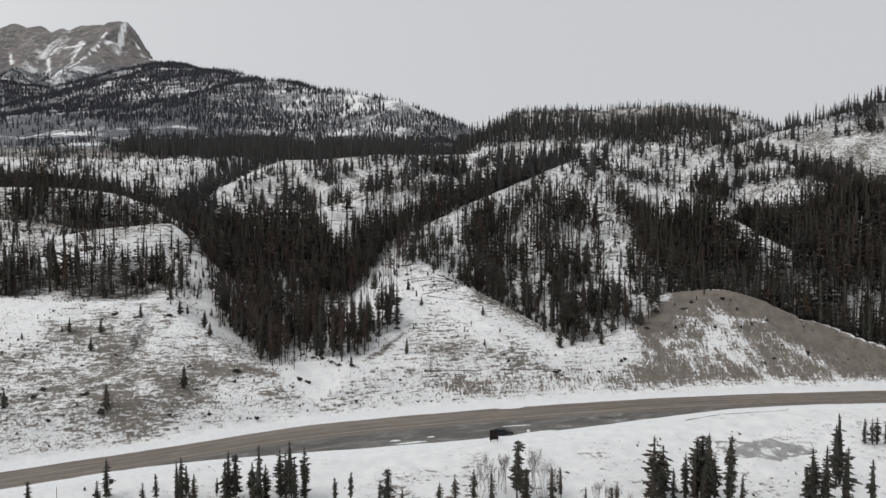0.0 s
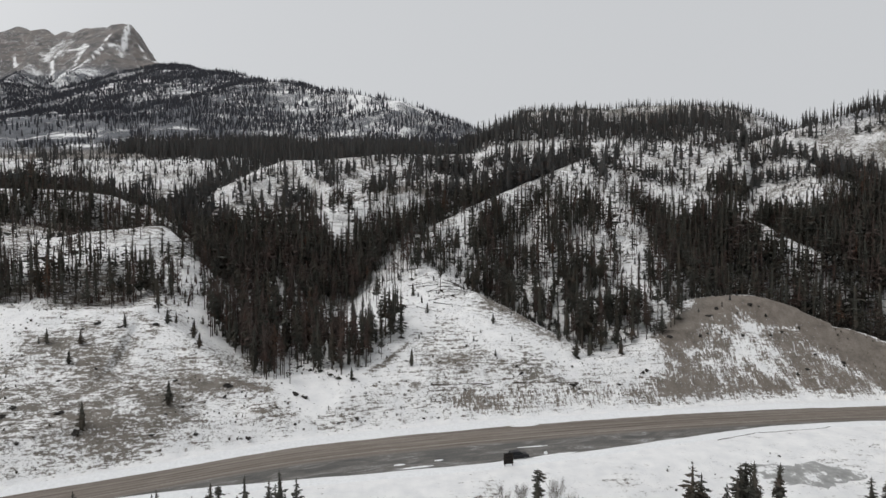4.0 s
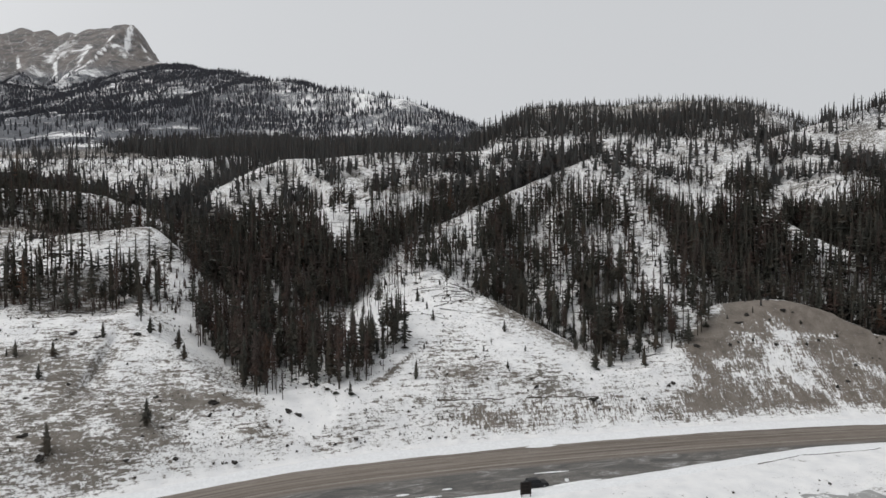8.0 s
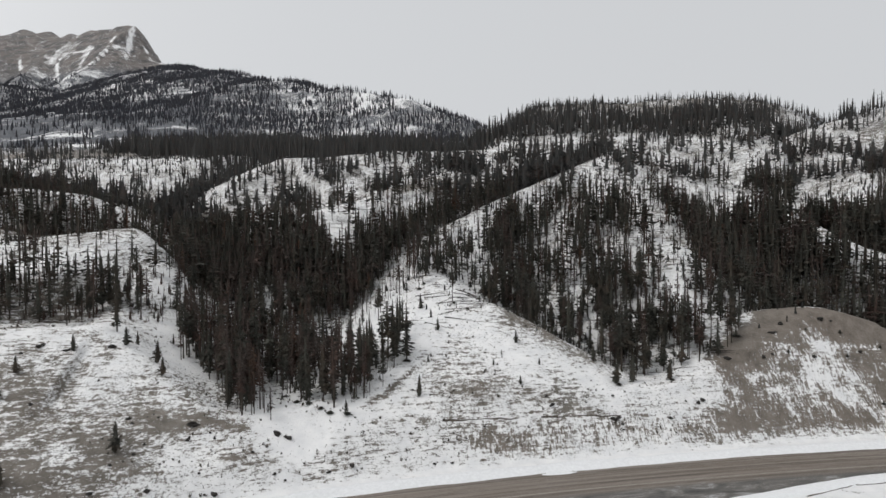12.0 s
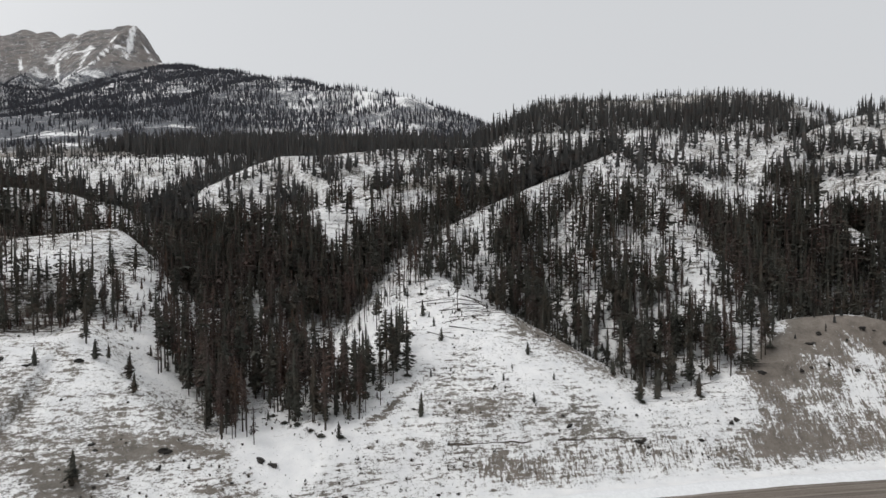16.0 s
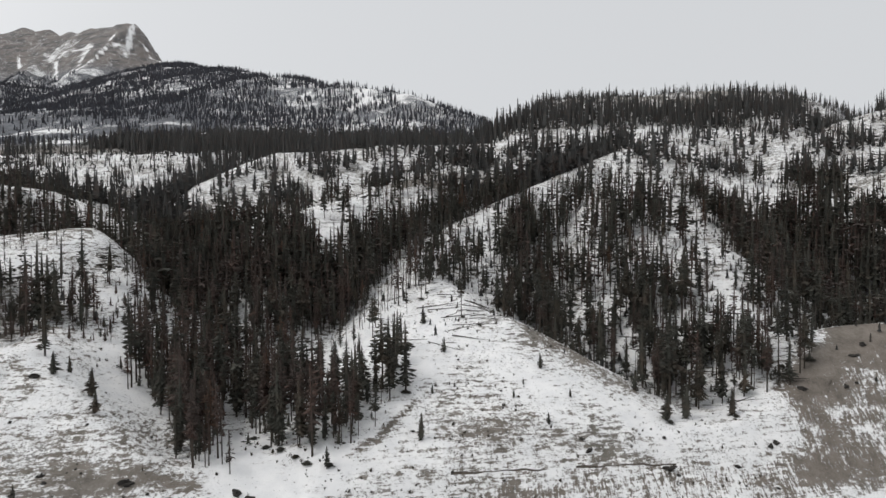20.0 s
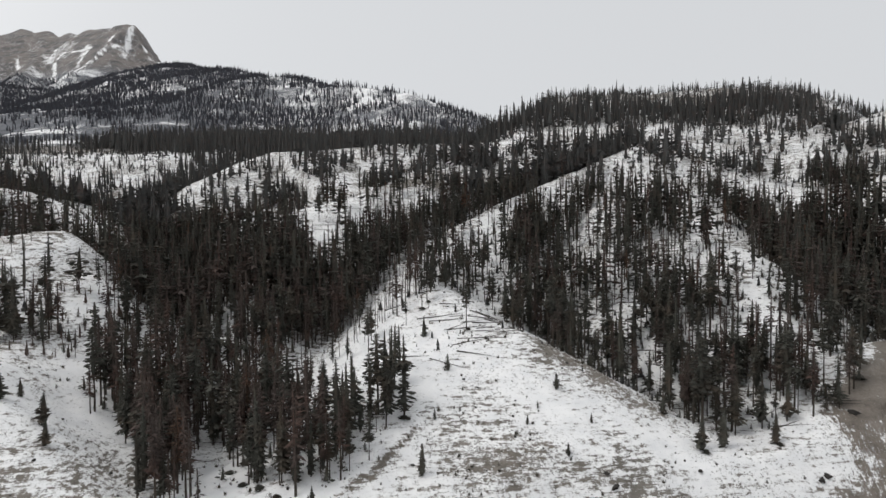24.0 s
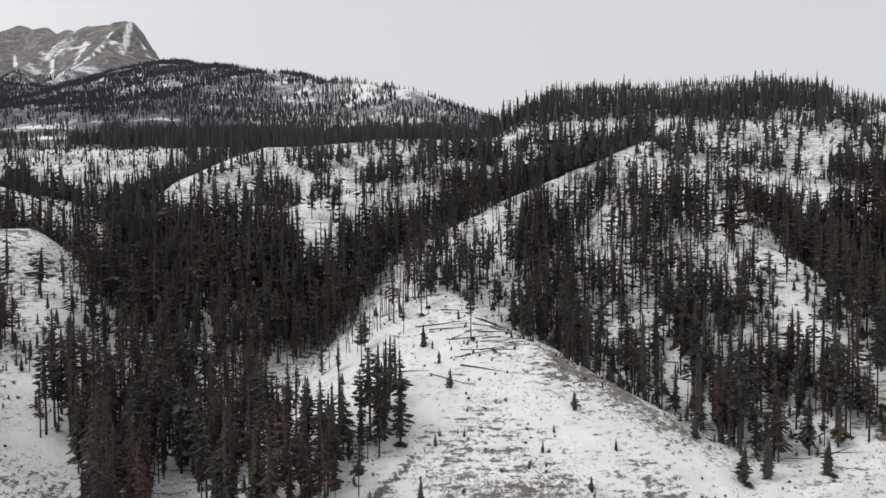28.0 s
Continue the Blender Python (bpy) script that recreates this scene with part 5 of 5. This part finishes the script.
CAR_PAINT = plain("dark_car_paint", (0.018, 0.018, 0.020), 0.3, 0.2, 0.2)
CAR_GLASS = plain("tinted_car_glass", (0.012, 0.014, 0.016), 0.08, 0.0, 0.1)
RUBBER = plain("tyre_rubber", (0.02, 0.02, 0.02), 0.85)
ALLOY = plain("grey_alloy", (0.35, 0.35, 0.36), 0.4, 0.8)
LAMP_RED = plain("red_lamp_lens", (0.25, 0.02, 0.02), 0.25)
LAMP_CLEAR = plain("clear_lamp_lens", (0.6, 0.6, 0.58), 0.2)
BOARD = plain("brown_painted_board", (0.016, 0.013, 0.012), 0.8)
POST = plain("weathered_timber_post", (0.035, 0.028, 0.023), 0.9)


def parked_car():
    root = new("parked_car")
    root.matrix_basis = pose(14.4, 143.2, 0.03, 0, 0, 15)

    def body(bm):
        prof = [(-2.3, 0.35), (2.3, 0.35), (2.34, 0.75), (2.2, 0.98), (1.1, 1.08), (0.5, 1.10), (-2.05, 1.12), (-2.32, 0.95), (-2.35, 0.6)]
        lo = [bm.verts.new((x, -0.90, z)) for x, z in prof]
        hi = [bm.verts.new((x, 0.90, z)) for x, z in prof]
        bm.faces.new(lo)
        bm.faces.new(hi[::-1])
        for k in range(len(prof)):
            n = (k + 1) % len(prof)
            bm.faces.new((lo[n], lo[k], hi[k], hi[n]))
        bmesh.ops.bevel(bm, geom=list(bm.edges), offset=0.05, segments=2, affect="EDGES")

    def cabin(bm, z0=1.08, top=1.66, inset=0.0):
        a = [(-2.05 + inset, 0.82), (1.05 - inset, 0.82)]
        b = [(-1.75 + inset, 0.66), (0.35 - inset, 0.66)]
        v = [bm.verts.new((a[0][0], -a[0][1], z0)), bm.verts.new((a[1][0], -a[1][1], z0)), bm.verts.new((a[1][0], a[1][1], z0)), bm.verts.new((a[0][0], a[0][1], z0)),
             bm.verts.new((b[0][0], -b[0][1], top)), bm.verts.new((b[1][0], -b[1][1], top)), bm.verts.new((b[1][0], b[1][1], top)), bm.verts.new((b[0][0], b[0][1], top))]
        for f in ((0, 1, 5, 4), (1, 2, 6, 5), (2, 3, 7, 6), (3, 0, 4, 7), (4, 5, 6, 7)):
            bm.faces.new([v[k] for k in f])
    bm_part("body", body, CAR_PAINT, root, "dark glossy car body")
    bm_part("window_band", cabin, CAR_GLASS, root, "tinted glass cabin")
    bm_part("roof", lambda bm: bm_box(bm, -0.7, 0, 1.68, 2.15, 1.36, 0.07, 0.03), CAR_PAINT, root)
    for x in (-1.45, 1.42):
        for y in (-0.80, 0.80):
            def tyre(bm):
                bmesh.ops.create_cone(bm, cap_ends=True, segments=20, radius1=0.36, radius2=0.36, depth=0.24, matrix=Matrix.Rotation(radians(90), 4, "X"))
                bmesh.ops.bevel(bm, geom=[e for e in bm.edges if abs(e.verts[0].co.y - e.verts[1].co.y) < 1e-4 and len(e.link_faces) == 2], offset=0.03, segments=2, affect="EDGES")
            wheel = bm_part("wheel", tyre, RUBBER, root, "black tyre", pose(x, y, 0.36))
            bm_part("rim", lambda bm: bmesh.ops.create_cone(bm, cap_ends=True, segments=16, radius1=0.22, radius2=0.18, depth=0.05, matrix=Matrix.Rotation(radians(90), 4, "X")),
                    ALLOY, wheel, "grey alloy rim", pose(0, 0.125 if y > 0 else -0.125, 0))
    for y in (-0.66, 0.66):
        bm_part("headlight", lambda bm: bm_box(bm, 2.27, y, 0.80, 0.12, 0.34, 0.14, 0.03), LAMP_CLEAR, root)
        bm_part("tail_light", lambda bm: bm_box(bm, -2.33, y, 0.88, 0.08, 0.24, 0.22, 0.03), LAMP_RED, root)
    bm_part("bumper", lambda bm: bm_box(bm, 2.33, 0, 0.48, 0.12, 1.7, 0.2, 0.04), RUBBER, root)
    bm_part("bumper", lambda bm: bm_box(bm, -2.35, 0, 0.48, 0.12, 1.7, 0.2, 0.04), RUBBER, root)
    for y in (-0.92, 0.92):
        bm_part("mirror", lambda bm: bm_box(bm, 0.75, y, 1.15, 0.14, 0.16, 0.14, 0.03), CAR_PAINT, root)
    return tagged(root, "dark estate car parked at the edge of the slushy pull-out", "car")


parked_car()


def sign_board():
    root = new("information_board")
    root.matrix_basis = pose(11.9, 138.3, float(land(np.array([11.9]), np.array([138.3]))[0]), 0, 0, 12)
    for x in (-0.85, 0.85):
        bm_part("post", lambda bm: bm_box(bm, x, 0, 1.15, 0.14, 0.14, 2.9, 0.015), POST, root)
    bm_part("board", lambda bm: bm_box(bm, 0, 0.10, 1.55, 2.15, 0.05, 2.25, 0.01), BOARD, root, "dark brown board back")
    for z in (0.75, 1.45, 2.15):
        bm_part("batten", lambda bm: bm_box(bm, 0, 0.05, z, 1.9, 0.05, 0.10, 0.01), POST, root)
    bm_part("cap", lambda bm: bm_box(bm, 0, 0.06, 2.72, 2.2, 0.30, 0.06, 0.01), BOARD, root)
    return tagged(root, "dark wooden roadside board on two posts, seen from behind", "sign")


sign_board()


def snow_ridge(x0, y0, x1, y1, w, h, seed):
    n = 14
    verts, faces = [], []
    dx, dy = x1 - x0, y1 - y0
    l = math.hypot(dx, dy)
    nx, ny = -dy / l, dx / l
    for i in range(n + 1):
        t = i / n
        taper = math.sin(math.pi * min(max(t, 0.04), 0.96)) ** 0.5
        ww = w * taper * (1 + 0.5 * noise.noise(Vector((t * 6, seed, 0))))
        hh = h * taper * (1 + 0.6 * noise.noise(Vector((t * 9, seed, 4))))
        for u, k in ((-1, -0.05), (-0.5, 0.7), (0.1, 1.0), (0.6, 0.6), (1, -0.05)):
            verts.append((x0 + dx * t + nx * ww * u, y0 + dy * t + ny * ww * u, 0.04 + hh * k))
    for i in range(n):
        for j in range(4):
            a = i * 5 + j
            faces.append((a, a + 1, a + 6, a + 5))
    me = mesh_from("snow_ridge", verts, faces, True)
    me.materials.append(SNOW)
    tagged(new("snow_ridge", me), "low ridge of cleared snow lying on the pull-out", "snow ridge", "cleared snow")


snow_ridge(-12.4, 139.2, -10.0, 139.8, 0.35, 0.2, 1)
snow_ridge(-10.9, 137.2, -3.8, 139.2, 0.35, 0.22, 2)
snow_ridge(17.6, 143.6, 28.0, 146.9, 0.4, 0.25, 3)
snow_ridge(-3.8, 141.8, -1.9, 142.3, 0.3, 0.2, 4)
snow_ridge(15.0, 149.6, 22.3, 151.0, 0.25, 0.15, 5)
snow_ridge(20.5, 145.9, 21.4, 146.4, 0.5, 0.45, 6)
snow_ridge(15, 164.4, 22.5, 165.9, 0.9, 0.25, 7)


def snow_windrow(edge, out, x0, x1, seed, label):
    """The ploughed bank along one road edge: from the tarmac up over the crest and down to the verge."""
    xs = np.arange(x0, x1, 0.6)
    wave = 0.5 * fbm(xs, xs * 0 + seed, 9, 4, 18 + seed)
    tall = 0.30 * (1 + 1.3 * fbm(xs, xs * 0 + seed, 7, 4, 25 + seed))
    profile = ((-0.9, 0.0), (-0.05, 0.45), (0.35, 0.85), (0.9, 1.0), (1.6, 0.75), (2.6, 0.4), (3.6, -0.2))
    verts = []
    for u, k in profile:
        ys = edge(xs) + out * (u + (wave if u < 1 else wave * 0.3))
        z = land(xs, ys)
        z = np.where(u < -0.1, 0.0, np.where(u > 3, z - 0.15, np.maximum(0.06 + tall * k, z + 0.14)))
        verts.append(np.stack([xs, ys, z], -1))
    n, m = len(xs), len(profile)
    verts = np.concatenate(verts)
    i, j = np.meshgrid(np.arange(m - 1), np.arange(n - 1), indexing="ij")
    a = i * n + j
    quads = np.stack([a, a + 1, a + n + 1, a + n] if out > 0 else [a, a + n, a + n + 1, a + 1], -1).reshape(-1)
    me = mesh_arrays("snow_bank", verts, quads, 4, True)
    me.materials.append(SNOW)
    tagged(new("snow_bank", me), label, "snow bank", kind="structure")


snow_windrow(road_far, 1, -190, 215, 1, "low ploughed snow bank along the foot of the slope")
snow_windrow(road_near, -1, -130, 215, 2, "low ploughed snow bank along the pull-out")


def ice_material():
    mat, nt, bsdf = nodes("dirty_grey_ice", 0.45)
    geo = nt.nodes.new("ShaderNodeNewGeometry")
    n = noise_node(nt, geo.outputs["Position"], 0.33, 7, 0.68)
    nt.links.new(ramp(nt, n, [(0.3, (0.22, 0.22, 0.215)), (0.53, (0.36, 0.362, 0.355)), (0.56, (0.78, 0.785, 0.79)), (0.8, (0.85, 0.85, 0.85))]), bsdf.inputs["Base Color"])
    bump(nt, bsdf, n, 0.4, 0.1)
    return mat


ICE = ice_material()


def frozen_puddle(cx, cy, rx, ry, seed):
    """A flat uneven sheet of grey ice."""
    g = random.Random(seed)
    n, verts, faces = 40, [], []
    edge = [1 + 0.28 * math.sin(2 * k * 6.2832 / n + 1) + 0.16 * math.sin(5 * k * 6.2832 / n + 2) + g.uniform(-0.12, 0.12) for k in range(n)]
    for ring in range(1, 7):
        for k in range(n):
            f = ring / 6 * edge[k]
            a = 6.2832 * k / n
            verts.append((cx + rx * f * math.cos(a), cy + ry * f * math.sin(a) + 0.05 * rx * f * math.cos(a)))
    xs = np.array([v[0] for v in verts] + [cx])
    ys = np.array([v[1] for v in verts] + [cy])
    zs = land(xs, ys) + 0.10
    zs[5 * n:6 * n] -= 0.16
    for ring in range(5):
        for k in range(n):
            j = (k + 1) % n
            faces.append((ring * n + k, (ring + 1) * n + k, (ring + 1) * n + j, ring * n + j))
    faces += [(6 * n, k, (k + 1) % n) for k in range(n)]
    me = mesh_from("frozen_puddle", [tuple(map(float, v)) for v in zip(xs, ys, zs)], faces, True)
    me.materials.append(ICE)
    return tagged(new("frozen_puddle", me), "dirty grey frozen puddle in the snow beside the road", "puddle")


frozen_puddle(75.5, 140.2, 10.8, 5.6, 3)


def marker_post():
    root = new("marker_post")
    root.matrix_basis = pose(-70.5, 108.0, float(land(np.array([-70.5]), np.array([108.0]))[0]))
    bm_part("pole", lambda bm: bmesh.ops.create_cone(bm, cap_ends=True, segments=8, radius1=0.05, radius2=0.04, depth=3.4, matrix=Matrix.Translation((0, 0, 1.5))), POST, root)
    bm_part("cap", lambda bm: bmesh.ops.create_cone(bm, cap_ends=True, segments=8, radius1=0.06, radius2=0.03, depth=0.12, matrix=Matrix.Translation((0, 0, 3.24))), ALLOY, root)
    tagged(root, "thin grey marker pole standing in roadside snow", "pole")


marker_post()


def earth_bank(line, width, label):
    """A ribbon of bare earth, a small cut bank, following the slope."""
    pts = []
    for p, q in zip(line, line[1:]):
        n = max(2, int(math.hypot(q[0] - p[0], q[1] - p[1]) / 0.8))
        pts += [(p[0] + (q[0] - p[0]) * k / n, p[1] + (q[1] - p[1]) * k / n) for k in range(n)]
    verts, faces = [], []
    for k, (x, y) in enumerate(pts):
        a, b = pts[max(k - 1, 0)], pts[min(k + 1, len(pts) - 1)]
        l = math.hypot(b[0] - a[0], b[1] - a[1])
        nx, ny = -(b[1] - a[1]) / l, (b[0] - a[0]) / l
        w = width * max(0.12, 1 + 1.3 * noise.noise(Vector((k * 0.16, width * 9, 0))))
        y += 0.25 * noise.noise(Vector((k * 0.3, 3, 0)))
        for u, up in ((-1.0, -0.05), (-0.4, 0.05), (0.4, 0.06), (1.0, -0.05)):
            px, py = x + nx * w * u, y + ny * w * u
            verts.append((px, py, float(land(np.array([px]), np.array([py]))[0]) + up))
    for k in range(len(pts) - 1):
        for j in range(3):
            a = k * 4 + j
            faces.append((a, a + 1, a + 5, a + 4))
    me = mesh_from("earth_bank", verts, faces, True)
    me.materials.append(EARTH)
    tagged(new("earth_bank", me), label, "bank", kind="structure")


EARTH = plain("bare_earth", (0.085, 0.072, 0.060), 0.95, 0, 0.55, 2.2)
earth_bank([(-5.5, 173.9), (3, 175.9), (12, 177.9)], 0.14, "thin dark cut bank of an old cart track")
earth_bank([(17, 179.0), (26, 180.8), (37, 182.6)], 0.14, "thin dark cut bank of an old cart track")
earth_bank([(-4.6, 213.6), (-1, 212.6), (3, 211.9), (6, 210.8)], 0.34, "bare earth bank beside fallen logs on the knoll")
earth_bank([(63, 154.6), (75, 159.2), (96, 163.6)], 0.16, "dark strip of grit along the plough edge")
